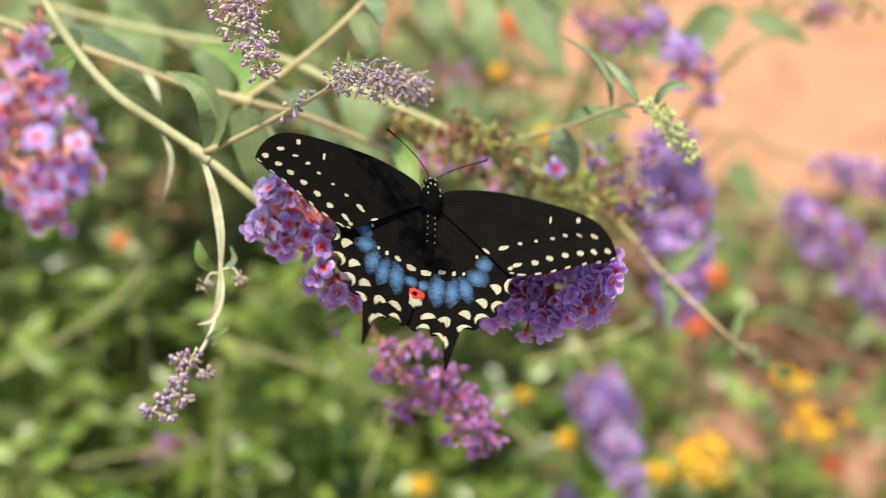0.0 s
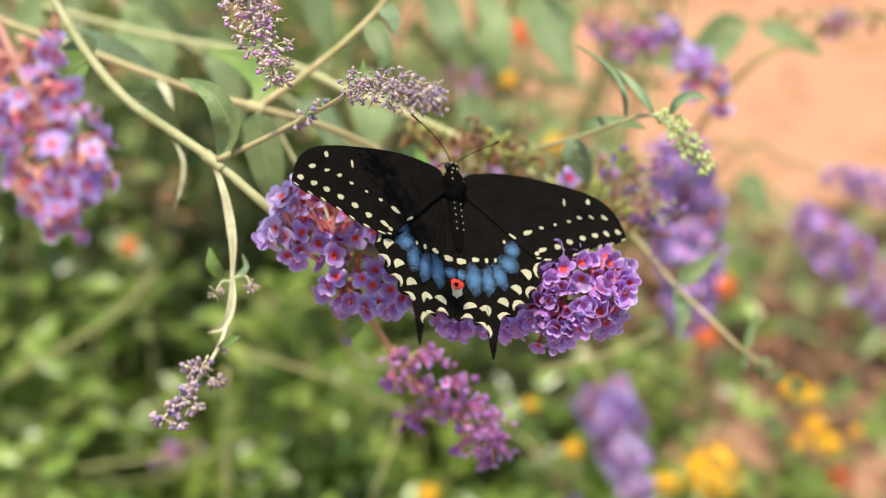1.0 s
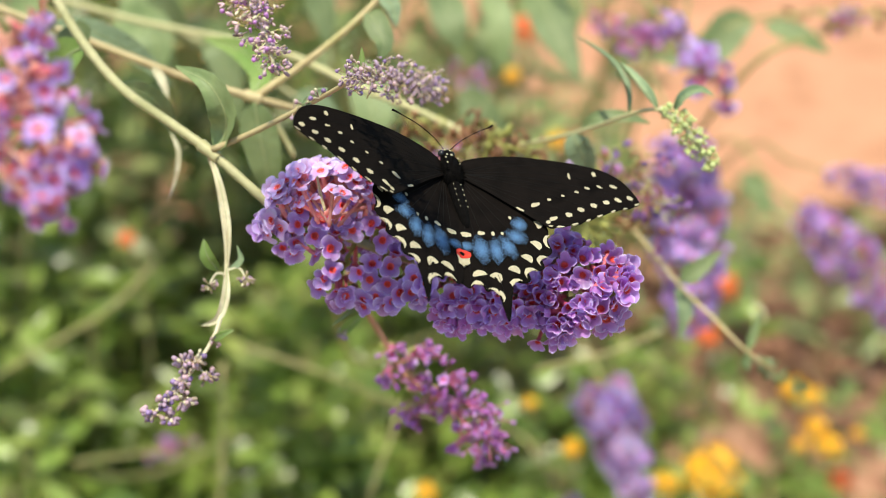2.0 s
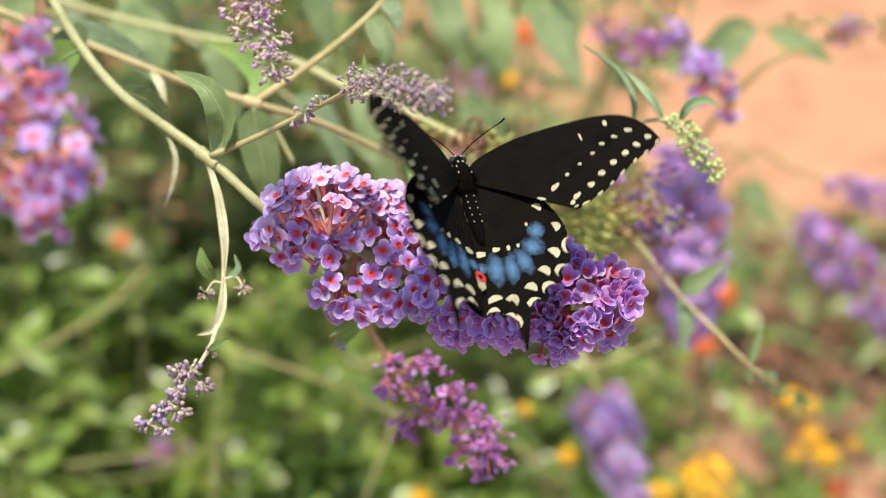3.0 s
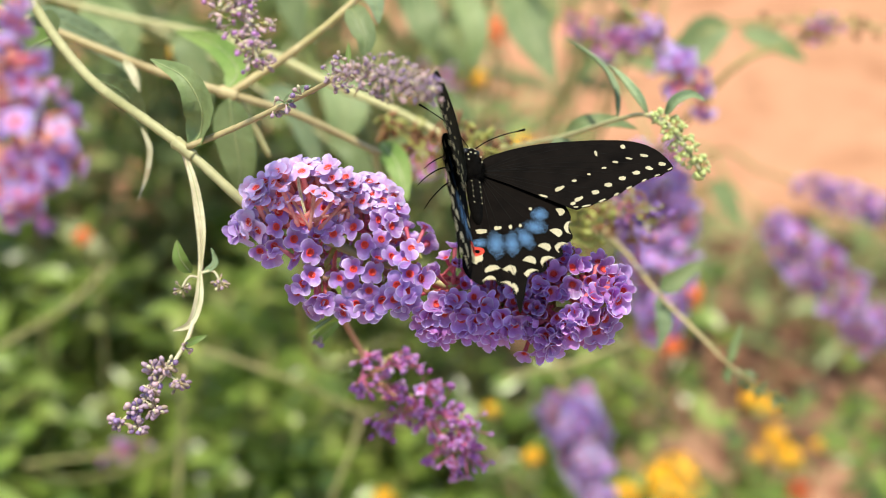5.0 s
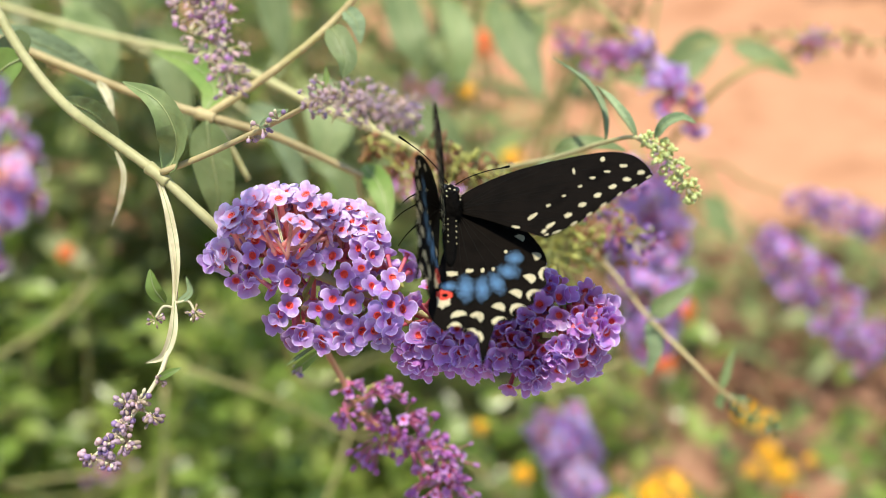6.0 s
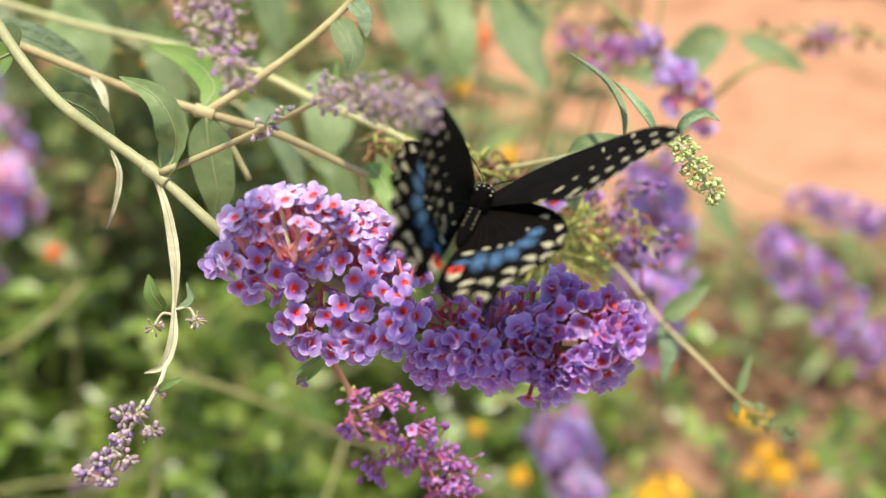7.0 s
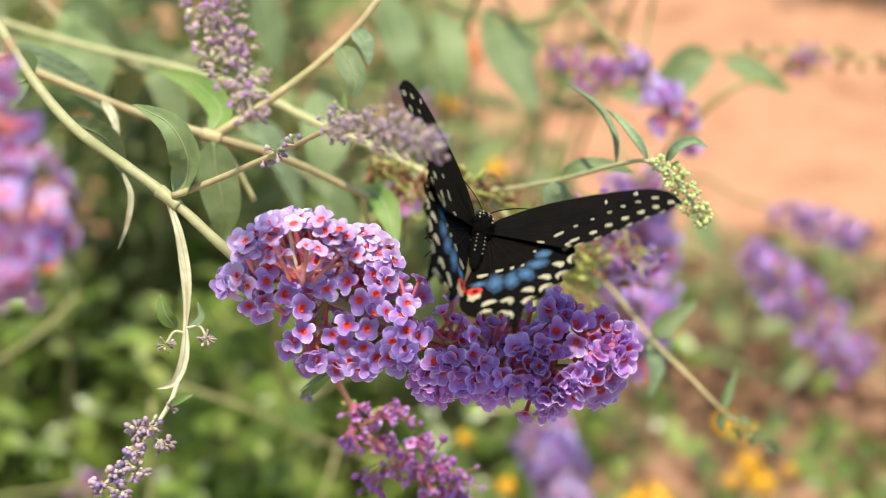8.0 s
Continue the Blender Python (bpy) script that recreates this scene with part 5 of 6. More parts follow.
def leafy_shoot(pts, pairs, length, width, seed):
    """A green shoot with paired hanging lance-shaped leaves."""
    rng = random.Random(seed)
    ob = thing("leafy_shoot", pts[0], "green butterfly bush shoot with hanging grey-green leaves", "branch", "leafy shoots behind the flowers")
    stem("stem", ob, M_STEM, pts, 0.0010, 0.0006)
    line = spline(pts, 10)
    for k in range(pairs):
        i = min(int((k + 0.6) / pairs * (len(line) - 1)), len(line) - 2)
        t = (line[i + 1] - line[i]).normalized()
        for s in (-1, 1):
            out = (t * 0.5 + Vector((0.35 * s, -0.5 * s, 0.15)) + Vector((rng.gauss(0, 0.2), rng.gauss(0, 0.2), rng.gauss(0, 0.2)))).normalized()
            tip = line[i] + out * length * 0.55 + Vector((0, 0, -0.35 * length))
            end = line[i] + out * length * 0.75 + Vector((0, 0, -0.85 * length))
            leaf(ob, (M_LEAF, M_LEAF, M_LEAF_PALE)[k % 3], [line[i], line[i] + out * length * 0.3, tip, end], width * rng.uniform(0.75, 1.15), (0.1, -0.85, 0.5), fold=0.2)


leafy_shoot([(-0.1439, 0.5509, 0.7573), (-0.1120, 0.5227, 0.7453), (-0.0794, 0.5085, 0.7355), (-0.0457, 0.4914, 0.7207), (-0.0294, 0.4853, 0.7101)], 4, 0.034, 0.0095, 2)
for pts, r in (([(-0.2304, 0.6060, 0.5197), (-0.1940, 0.6172, 0.5391), (-0.1702, 0.6420, 0.5449), (-0.1538, 0.6686, 0.5541)], 0.0024), ([(-0.0967, 0.5864, 0.5596), (-0.0595, 0.5804, 0.5493), (-0.0229, 0.5882, 0.5257), (0.0185, 0.5984, 0.5064)], 0.0022), ([(0.1064, 0.6805, 0.5007), (0.1310, 0.6590, 0.4634), (0.1618, 0.6421, 0.4341), (0.1894, 0.6297, 0.4128)], 0.0022), ([(-0.1060, 0.5824, 0.5527), (-0.1052, 0.5665, 0.5251), (-0.1060, 0.5479, 0.4929)], 0.0026), ([(-0.0382, 0.5502, 0.4971), (-0.0276, 0.5651, 0.5228), (-0.0229, 0.5895, 0.5281)], 0.0020), ([(0.0347, 0.5211, 0.5945), (0.0632, 0.5244, 0.6003), (0.0870, 0.5294, 0.6090)], 0.0020), ([(-0.1518, 0.5237, 0.7471), (-0.1225, 0.5190, 0.7390), (-0.0952, 0.5174, 0.7362), (-0.0637, 0.5164, 0.7344)], 0.0026)):
    bough = thing("bough", pts[0], "straw-coloured bough among the leaves", "branch", "boughs in the shrubs")
    stem("stem", bough, M_STEM_FAR, pts, r * 0.45, r * 0.4)


def lantana(p, r, mat, label):
    """A domed head of small five-lobed florets on a stalk."""
    p = Vector(p)
    ob = thing("lantana_flower", p, label, "flower", "lantana flowers")
    stem("stalk", ob, M_STEM_FAR, [p, p + Vector((0.005, 0.01, -0.05)), p + Vector((0.0, 0.02, -0.12))], 0.0010)
    bm = bmesh.new()
    for k in range(40):
        z = 1 - 1.35 * (k + 0.5) / 40
        a = 2.39996 * k
        q = math.sqrt(max(0, 1 - z * z))
        way = Vector((q * math.cos(a), q * math.sin(a), z))
        m = facing(p + way * r * RNG.uniform(0.6, 1.12), way, a)
        ring = [bm.verts.new(m @ Vector((r * 0.26 * (1 if i % 2 else 0.72) * math.cos(i * 0.628), r * 0.26 * (1 if i % 2 else 0.72) * math.sin(i * 0.628), 0))) for i in range(10)]
        mid = bm.verts.new(m @ Vector((0, 0, -r * 0.12)))
        for i in range(10):
            bm.faces.new((ring[i], ring[(i + 1) % 10], mid))
    part("flower_head", bm, mat, ob)


YELLOW, RED = "bright yellow-orange lantana flower head on a thin stalk", "red-orange lantana flower head among the leaves"
for p, r, m in (((0.1592, 0.7264, 0.3803), 0.0175, M_LANTANA), ((0.1332, 0.7317, 0.3673), 0.0085, M_LANTANA), ((0.2436, 0.8832, 0.3338), 0.009, M_LANTANA), ((0.2615, 0.8960, 0.3189), 0.008, M_LANTANA), ((0.2599, 0.8697, 0.3103), 0.009, M_LANTANA), ((0.2661, 0.8481, 0.3099), 0.010, M_LANTANA), ((0.2497, 0.8636, 0.2997), 0.006, M_LANTANA), ((0.2693, 0.8220, 0.3018), 0.009, M_LANTANA_RED), ((0.2903, 0.8676, 0.3068), 0.005, M_LANTANA), ((0.0755, 0.7418, 0.3849), 0.0065, M_LANTANA), ((-0.0136, 0.7275, 0.3601), 0.007, M_LANTANA), ((0.0493, 0.7558, 0.4091), 0.0045, M_LANTANA), ((0.0389, 0.8346, 0.6196), 0.0095, M_LANTANA_RED), ((0.1590, 0.7605, 0.4912), 0.009, M_LANTANA_RED), ((0.1513, 0.7457, 0.4656), 0.007, M_LANTANA_RED), ((-0.1839, 0.7391, 0.5281), 0.0055, M_LANTANA_RED), ((0.0622, 0.8362, 0.5483), 0.007, M_LANTANA), ((-0.1430, 0.8313, 0.6030), 0.007, M_LANTANA), ((0.0336, 0.8554, 0.5816), 0.006, M_LANTANA)):
    lantana(p, r, m, RED if m is M_LANTANA_RED else YELLOW)
for k, (x, y, top, n) in enumerate(((0.20, 0.86, 0.30, 18), (0.36, 0.92, 0.26, 18), (0.50, 0.98, 0.26, 16), (0.12, 1.05, 0.40, 12))):
    shrub("lantana_bush", (x, y, 0), tips_in(n, x - 0.12, x + 0.12, y - 0.12, y + 0.12, top - 0.16, top, 90 + k), M_FOLIAGE, M_STEM_FAR, 0.034, 0.018, 22, "low green lantana bush carrying orange flower heads", "shrub", 95 + k, start=0.3)

# ---- the butterfly ----
M_WING = material("black_wing_scales", [(0.0024, 0.0018, 0.0015), (0.0054, 0.0040, 0.0033), (0.0034, 0.0026, 0.0022)], 160, 0.8, 0.35, 0.0, 0.1, spec=0.035, fine=14, bump_size=0.0001)
M_VEIN = material("wing_vein", [(0.0035, 0.003, 0.0026), (0.0065, 0.0055, 0.0048)], 200, 0.7, 0.1, spec=0.10)
M_CREAM = material("cream_scales", [(0.58, 0.50, 0.32), (0.70, 0.63, 0.45)], 2.0, 0.7, 0.2, 0.40, 0.1)
M_RED = material("red_orange_scales", [(0.42, 0.012, 0.006), (0.52, 0.035, 0.008)], 2.0, 0.7, 0.2, 0.0, 0.0)
M_BODY = material("black_fur", [(0.0018, 0.0015, 0.0014), (0.0045, 0.0038, 0.0034)], 900, 0.85, 0.8, spec=0.05)
M_EYE = material("glossy_eye", [(0.006, 0.006, 0.006), (0.012, 0.01, 0.01)], 500, 0.15, 0.0)


def blue_scales():
    """Powder of blue scales on black, thinning out towards the rim of each patch."""
    m = bpy.data.materials.new("blue_scales")
    m.use_nodes = True
    n, l = m.node_tree.nodes, m.node_tree.links
    tc = n.new("ShaderNodeTexCoord")
    sep = n.new("ShaderNodeVectorMath")
    sep.operation = "LENGTH"
    speck = n.new("ShaderNodeTexNoise")
    speck.inputs["Scale"].default_value, speck.inputs["Detail"].default_value = 19.0, 4.0
    l.new(tc.outputs["Object"], speck.inputs["Vector"])
    l.new(tc.outputs["Object"], sep.inputs[0])
    thin = n.new("ShaderNodeMath")
    thin.operation = "MULTIPLY_ADD"
    thin.inputs[1].default_value, thin.inputs[2].default_value = -0.24, 0.15
    l.new(sep.outputs["Value"], thin.inputs[0])
    add = n.new("ShaderNodeMath")
    add.operation = "ADD"
    l.new(thin.outputs[0], add.inputs[0])
    l.new(speck.outputs["Fac"], add.inputs[1])
    ramp = n.new("ShaderNodeValToRGB")
    ramp.color_ramp.elements[0].position, ramp.color_ramp.elements[0].color = 0.45, (0.005, 0.0045, 0.005, 1)
    ramp.color_ramp.elements[1].position, ramp.color_ramp.elements[1].color = 0.66, (0.085, 0.18, 0.34, 1)
    l.new(add.outputs[0], ramp.inputs["Fac"])
    b = n["Principled BSDF"]
    l.new(ramp.outputs["Color"], b.inputs["Base Color"])
    b.inputs["Roughness"].default_value = 0.75
    b.inputs["Specular IOR Level"].default_value = 0.08
    return m


M_BLUE = blue_scales()
MM = 0.001
HINGE = 1.6 * MM


def camber(a, b):
    """Height of the wing's sheet over its plane, in millimetres."""
    rim = max(0.0, -b - 19)
    droop = 0.008 * min(rim, 13) ** 2 + 0.05 * max(0.0, rim - 13)
    return 0.55 * math.sin(min(1.0, max(0.0, a / 42)) * 3.14) + 0.25 * math.sin(b * 0.14 + a * 0.05) - droop


def wing(name, outline, side, lift, ribs, label):
    """One wing, side +1 or -1: two skins with scalloped rim, and its veins."""
    rim = [p for p in spline([(a, b, 0) for a, b in outline], 3)]
    root = Vector((0.2, -0.4, 0))
    bm = bmesh.new()
    for sign in (1, -1):
        rings = []
        for k in range(7):
            rho = (k + 0.15) / 6.15
            ring = []
            for q in rim:
                p = root.lerp(q, rho)
                ring.append(bm.verts.new((side * p.x * MM, p.y * MM, (camber(p.x, p.y) + lift + 0.05 * sign) * MM)))
            rings.append(ring)
        flip = sign * side > 0
        for a, b in zip(rings, rings[1:]):
            for i in range(len(rim) - 1):
                f = (a[i], b[i], b[i + 1], a[i + 1])
                bm.faces.new(f[::-1] if flip else f)
    ob = part(name, bm, M_WING, None, label)
    ob["_o"] = (0, 0, 0)
    ob.parent = fly
    for tip in ribs:
        pts = []
        for k in range(5):
            u = k / 4
            a, b = tip[0] * u, tip[1] * u + 1.6 * math.sin(u * 3.14) * (1 if tip[1] > -12 else -0.3)
            pts.append((side * a * MM, b * MM, (camber(a, b) + lift + 0.06) * MM))
        part("vein", tube(bmesh.new(), pts, 0.08 * MM, 0.03 * MM, sides=5, steps=3), M_VEIN, ob)
    return ob


def disc(name, mat, seed, n=16):
    """A low irregular dome of scales, of radius one."""
    rng = random.Random(seed)
    bm = bmesh.new()
    mid = bm.verts.new((0, 0, 0.05))
    radii = [rng.uniform(0.74, 1.08) for _ in range(n)]
    inner = [bm.verts.new((0.6 * math.cos(6.2832 * i / n), 0.6 * math.sin(6.2832 * i / n), 0.04)) for i in range(n)]
    outer = [bm.verts.new((radii[i] * math.cos(6.2832 * i / n), radii[i] * math.sin(6.2832 * i / n), 0.0)) for i in range(n)]
    for i in range(n):
        j = (i + 1) % n
        bm.faces.new((mid, inner[i], inner[j]))
        bm.faces.new((inner[i], outer[i], outer[j], inner[j]))
    return mesh_of(name, bm, [mat])


def moon(name, mat, bite, seed, n=12):
    """A half-moon of scales lying towards +y, hollowed from below by bite."""
    rng = random.Random(seed)
    bm = bmesh.new()
    top, low = [], []
    for i in range(n + 1):
        x = -1 + 2 * i / n
        h = math.sqrt(max(0.0, 1 - x * x))
        top.append(bm.verts.new((x, 1.5 * h * rng.uniform(0.94, 1.04) - 0.65, 0.02)))
        low.append(bm.verts.new((x * 0.97, 1.5 * h * bite - 0.67 + rng.uniform(-0.05, 0.05), 0.02)))
    for i in range(n):
        bm.faces.new((low[i], low[i + 1], top[i + 1], top[i]))
    return mesh_of(name, bm, [mat])


def marks(name, wing_ob, side, lift, meshes, rows, up=0.10, both=True):
    """Spots on a wing: rows of place, half-length, half-width (millimetres) and slant."""
    for k, (a, b, ra, rb, slant) in enumerate(rows):
        slope = Vector((side * (camber(a - 0.5, b) - camber(a + 0.5, b)), camber(a, b - 0.5) - camber(a, b + 0.5), 1))
        tilt = Vector((0, 0, 1)).rotation_difference(slope).to_matrix().to_4x4()
        for sign in ((1, -1) if both else (1,)):
            m = Matrix.Translation((side * a * MM, b * MM, (camber(a, b) + lift + sign * up) * MM)) @ tilt @ Matrix.Rotation(radians(side * slant), 4, "Z")
            piece(name, meshes[k % len(meshes)], m @ Matrix.Diagonal((ra * MM, rb * MM, sign * MM, 1)), wing_ob)


FORE = [(0.7, 1.2), (1.6, 4.0), (6.5, 5.4), (12.0, 6.0), (17.0, 5.9), (23.5, 5.3), (29.0, 4.6), (33.5, 3.6), (36.6, 2.1), (39.0, -0.2), (40.6, -3.2), (41.4, -5.9), (41.4, -7.5), (39.7, -8.4), (38.2, -9.3), (36.8, -9.4), (35.2, -10.1), (33.4, -10.7), (31.6, -11.8), (30.0, -12.3), (28.5, -13.4), (27.0, -13.9), (25.4, -14.9), (23.2, -15.3), (21.3, -16.1), (19.9, -16.2), (18.4, -16.6), (16.2, -14.8), (13.1, -11.8), (8.8, -7.9), (3.9, -3.9), (0.7, -1.3)]
HIND = [(0.6, 0.8), (4.0, 1.2), (9.0, -0.6), (13.0, -3.6), (16.0, -7.0), (18.1, -10.3), (19.5, -14.4), (19.0, -17.6), (19.7, -20.6), (18.9, -22.2), (17.1, -23.5), (17.5, -25.8), (16.4, -27.0), (14.0, -27.4), (14.1, -29.8), (12.9, -30.9), (10.5, -31.0), (10.1, -33.0), (9.7, -35.0), (9.3, -38.0), (8.9, -41.0), (8.5, -42.0), (8.1, -41.0), (7.8, -38.4), (7.4, -36.6), (6.7, -34.2), (5.2, -33.9), (4.3, -34.3), (3.3, -32.5), (2.0, -32.3), (0.9, -33.8), (-0.3, -33.4), (-0.9, -31.5), (-1.2, -28.6), (-1.5, -23.3), (-1.7, -16.8), (-1.4, -9.6), (-0.5, -2.5)]
F_SUB = [(39.4, -5.6, 0.90, 0.72, -30), (36.3, -6.5, 0.88, 0.66, -30), (33.3, -7.5, 0.97, 0.70, 0), (30.0, -8.8, 0.92, 0.76, 0), (26.6, -10.3, 0.97, 0.76, 0), (23.4, -12.1, 0.92, 0.76, 0), (19.5, -13.5, 1.15, 0.62, 30), (18.1, -14.6, 0.70, 0.55, 30)]
F_POST = [(36.2, -2.2, 1.03, 0.55, -25), (32.7, -2.6, 0.77, 0.38, -25), (29.6, -3.3, 0.77, 0.44, -25), (26.8, -4.8, 0.60, 0.41, 0), (23.2, -6.2, 0.48, 0.35, 0), (19.7, -7.6, 0.60, 0.44, 0), (16.1, -9.4, 1.25, 0.65, 30), (32.3, 1.6, 0.60, 0.85, 0), (26.0, 0.3, 0.34, 1.15, 0), (12.4, -10.9, 1.20, 0.36, -35)]
F_EDGE = [(40.7, -7.5, 0.77, 0.24, 30), (37.5, -9.1, 0.70, 0.24, 20), (34.4, -10.2, 0.80, 0.26, 28), (30.8, -11.9, 0.85, 0.28, 28), (27.7, -13.5, 0.80, 0.28, 30), (24.3, -14.9, 0.95, 0.30, 20), (20.6, -15.9, 1.05, 0.28, 10), (18.5, -15.8, 0.64, 0.25, 0)]
H_SUB = [(16.4, -19.4, 1.50, 1.25, -50), (13.9, -23.8, 1.45, 1.15, -35), (10.7, -27.5, 1.40, 1.15, -20), (6.7, -30.1, 1.45, 1.30, -35), (2.8, -29.7, 1.65, 0.95, 18), (17.4, -12.9, 1.25, 1.05, -70), (13.8, -7.6, 1.2, 0.9, -40)]
H_EDGE = [(18.8, -17.9, 2.10, 1.00, 86), (17.0, -23.8, 1.70, 1.25, 53), (14.0, -27.7, 1.70, 1.25, 41), (10.4, -31.4, 2.05, 1.25, 50), (6.7, -34.6, 2.25, 1.20, -47), (2.6, -32.5, 1.70, 1.20, 0)]
H_BLUE = [(12.9, -13.8, 2.4, 2.6, -30), (11.8, -17.8, 2.9, 2.7, -25), (9.7, -21.3, 2.25, 3.8, 15), (7.0, -23.0, 2.0, 4.4, 5), (3.7, -23.0, 2.4, 4.5, 0), (0.3, -22.6, 2.1, 1.7, 0)]
H_IN = [(0.6, -18.9, 1.35, 0.90, 0), (4.0, -17.9, 0.85, 0.72, 20), (6.7, -17.6, 0.46, 0.75, 0), (8.8, -17.2, 0.36, 0.60, 0), (11.0, -11.9, 0.40, 0.55, 0)]

fly = thing("butterfly", (0, 0, 0), "black swallowtail butterfly with cream spots and blue hindwing bands, feeding", "butterfly")
CREAM = [disc("cream_spot", M_CREAM, s) for s in (1, 2, 3, 8, 9)]
DOME = [moon("cream_spot", M_CREAM, 0.0, s) for s in (1, 2)]
CRESCENT = [moon("cream_spot", M_CREAM, 0.45, s) for s in (3, 4)]
BLUE = [disc("blue_patch", M_BLUE, s, 20) for s in (4, 5)]
RED_D, BLACK_D = [disc("eyespot", M_RED, 6)], [disc("pupil", M_BODY, 7)]
WINGS = {}
EYE_A = {1: -0.4, -1: -1.2}
for side in (1, -1):
    w = wing("forewing", FORE, side, 0.35, [(40.2, -2), (41, -6.5), (38.2, -9.0), (35.2, -9.9), (31.6, -11.5), (28.5, -13.1), (25.4, -14.6), (21.3, -15.8), (33, 3.2), (24, 4.8)], "black forewing with rows of cream spots")
    for rows in (F_SUB, F_POST, F_EDGE):
        marks("cream_spot", w, side, 0.35, CREAM, rows)
    WINGS["fore", side] = w
    low = -0.15 if side > 0 else -0.55
    inner = [(-0.3, -33.4), (-2.4, -31.2), (-3.3, -28.4), (-3.0, -23.3), (-2.2, -16.8), (-1.4, -9.6), (-0.5, -2.5)] if side > 0 else HIND[-7:]
    w = wing("hindwing", HIND[:-7] + inner, side, low, [(18.2, -10.6), (19.2, -20.2), (17.2, -25.4), (13.8, -29.4), (9.0, -38), (4.6, -33.8), (1.0, -33.4)], "black tailed hindwing with blue band and red eyespot")
    marks("cream_spot", w, side, low, DOME, H_SUB)
    marks("cream_spot", w, side, low, CRESCENT, H_EDGE)
    marks("cream_spot", w, side, low, CREAM, H_IN)
    marks("blue_patch", w, side, low, BLUE, H_BLUE, 0.09, False)
    marks("cream_spot", w, side, low, CREAM, [(EYE_A[side], -26.4, 1.60, 2.3, 0)], 0.13)
    marks("eyespot", w, side, low, RED_D, [(EYE_A[side], -25.1, 1.70, 1.50, 0)], 0.22)
    marks("pupil", w, side, low, BLACK_D, [(EYE_A[side] + 0.2, -25.3, 0.75, 0.60, 0)], 0.30)
    WINGS["hind", side] = w


def lathe(bm, rings, sides=14, wob=0.0):
    """A rounded body along y: rings of y, half-width, half-height and height of the centre, in millimetres."""
    rows = []
    for y, w, h, z in rings:
        rows.append([bm.verts.new((w * math.cos(a) * MM, y * MM, (z + h * math.sin(a)) * MM)) for a in (6.2832 * i / sides for i in range(sides))])
    for a, b in zip(rows, rows[1:]):
        for i in range(sides):
            bm.faces.new((a[i], b[i], b[(i + 1) % sides], a[(i + 1) % sides]))
    bm.faces.new(rows[0])
    bm.faces.new(rows[-1][::-1])
    return bm


def own(name, bm, mat, label="", parent=None):
    ob = part(name, bm, mat, None, label)
    ob["_o"] = (0, 0, 0)
    ob.parent = parent or fly
    return ob


own("thorax", lathe(bmesh.new(), [(4.6, 0.9, 0.9, 0.5), (3.8, 1.8, 1.7, 0.5), (2.0, 2.5, 2.3, 0.4), (0.0, 2.7, 2.5, 0.3), (-2.2, 2.3, 2.2, 0.1), (-3.6, 1.5, 1.6, 0.0)]), M_BODY, "furry black thorax")
fur = bmesh.new()
hair = random.Random(3)
for k in range(420):
    a, y = hair.uniform(0.0, 6.28), hair.uniform(-3.4, 4.6)
    w = 2.6 * math.sqrt(max(0.05, 1 - ((y - 0.4) / 4.6) ** 2))
    p = Vector((w * math.cos(a), y, 0.35 + 0.92 * w * math.sin(a)))
    way = Vector((math.cos(a) * 0.7 + hair.gauss(0, 0.25), -0.8 + hair.gauss(0, 0.3), math.sin(a) * 0.7 + hair.gauss(0, 0.25))).normalized()
    side = way.orthogonal().normalized() * 0.09
    other = way.cross(side.normalized()) * 0.09
    tip = fur.verts.new((p + way * hair.uniform(0.6, 1.4)) * MM)
    foot = [fur.verts.new((p + q) * MM) for q in (side, other - side * 0.5, -other - side * 0.5)]
    for i in range(3):
        fur.faces.new((foot[i], foot[(i + 1) % 3], tip))
own("fur", fur, M_BODY, "short black hair on the thorax")
abdomen = own("abdomen", lathe(bmesh.new(), [(-3.0, 1.2, 1.3, -0.2), (-4.2, 1.6, 1.6, -0.3), (-6.0, 1.7, 1.65, -0.4), (-7.0, 1.58, 1.55, -0.45), (-8.6, 1.65, 1.6, -0.5), (-9.6, 1.5, 1.5, -0.5), (-11.2, 1.5, 1.45, -0.55), (-12.2, 1.3, 1.25, -0.6), (-13.8, 1.25, 1.2, -0.65), (-15.4, 0.9, 0.85, -0.7), (-16.6, 0.4, 0.4, -0.7)]), M_BODY, "black abdomen with rows of pale dots")
for y in (-4.4, -6.0, -7.6, -9.4, -11.2):
    for x in (-1, 1):
        piece("pale_dot", CREAM[0], Matrix.Translation((x * 0.9 * MM, y * MM, (1.16 + 0.03 * y) * MM)) @ Matrix.Diagonal((0.16 * MM, 0.20 * MM, 2 * MM, 1)), abdomen)
head = own("head", lathe(bmesh.new(), [(6.9, 0.5, 0.5, 0.5), (6.4, 1.2, 1.1, 0.5), (5.5, 1.55, 1.4, 0.5), (4.7, 1.3, 1.2, 0.5), (4.3, 0.8, 0.8, 0.5)]), M_BODY)
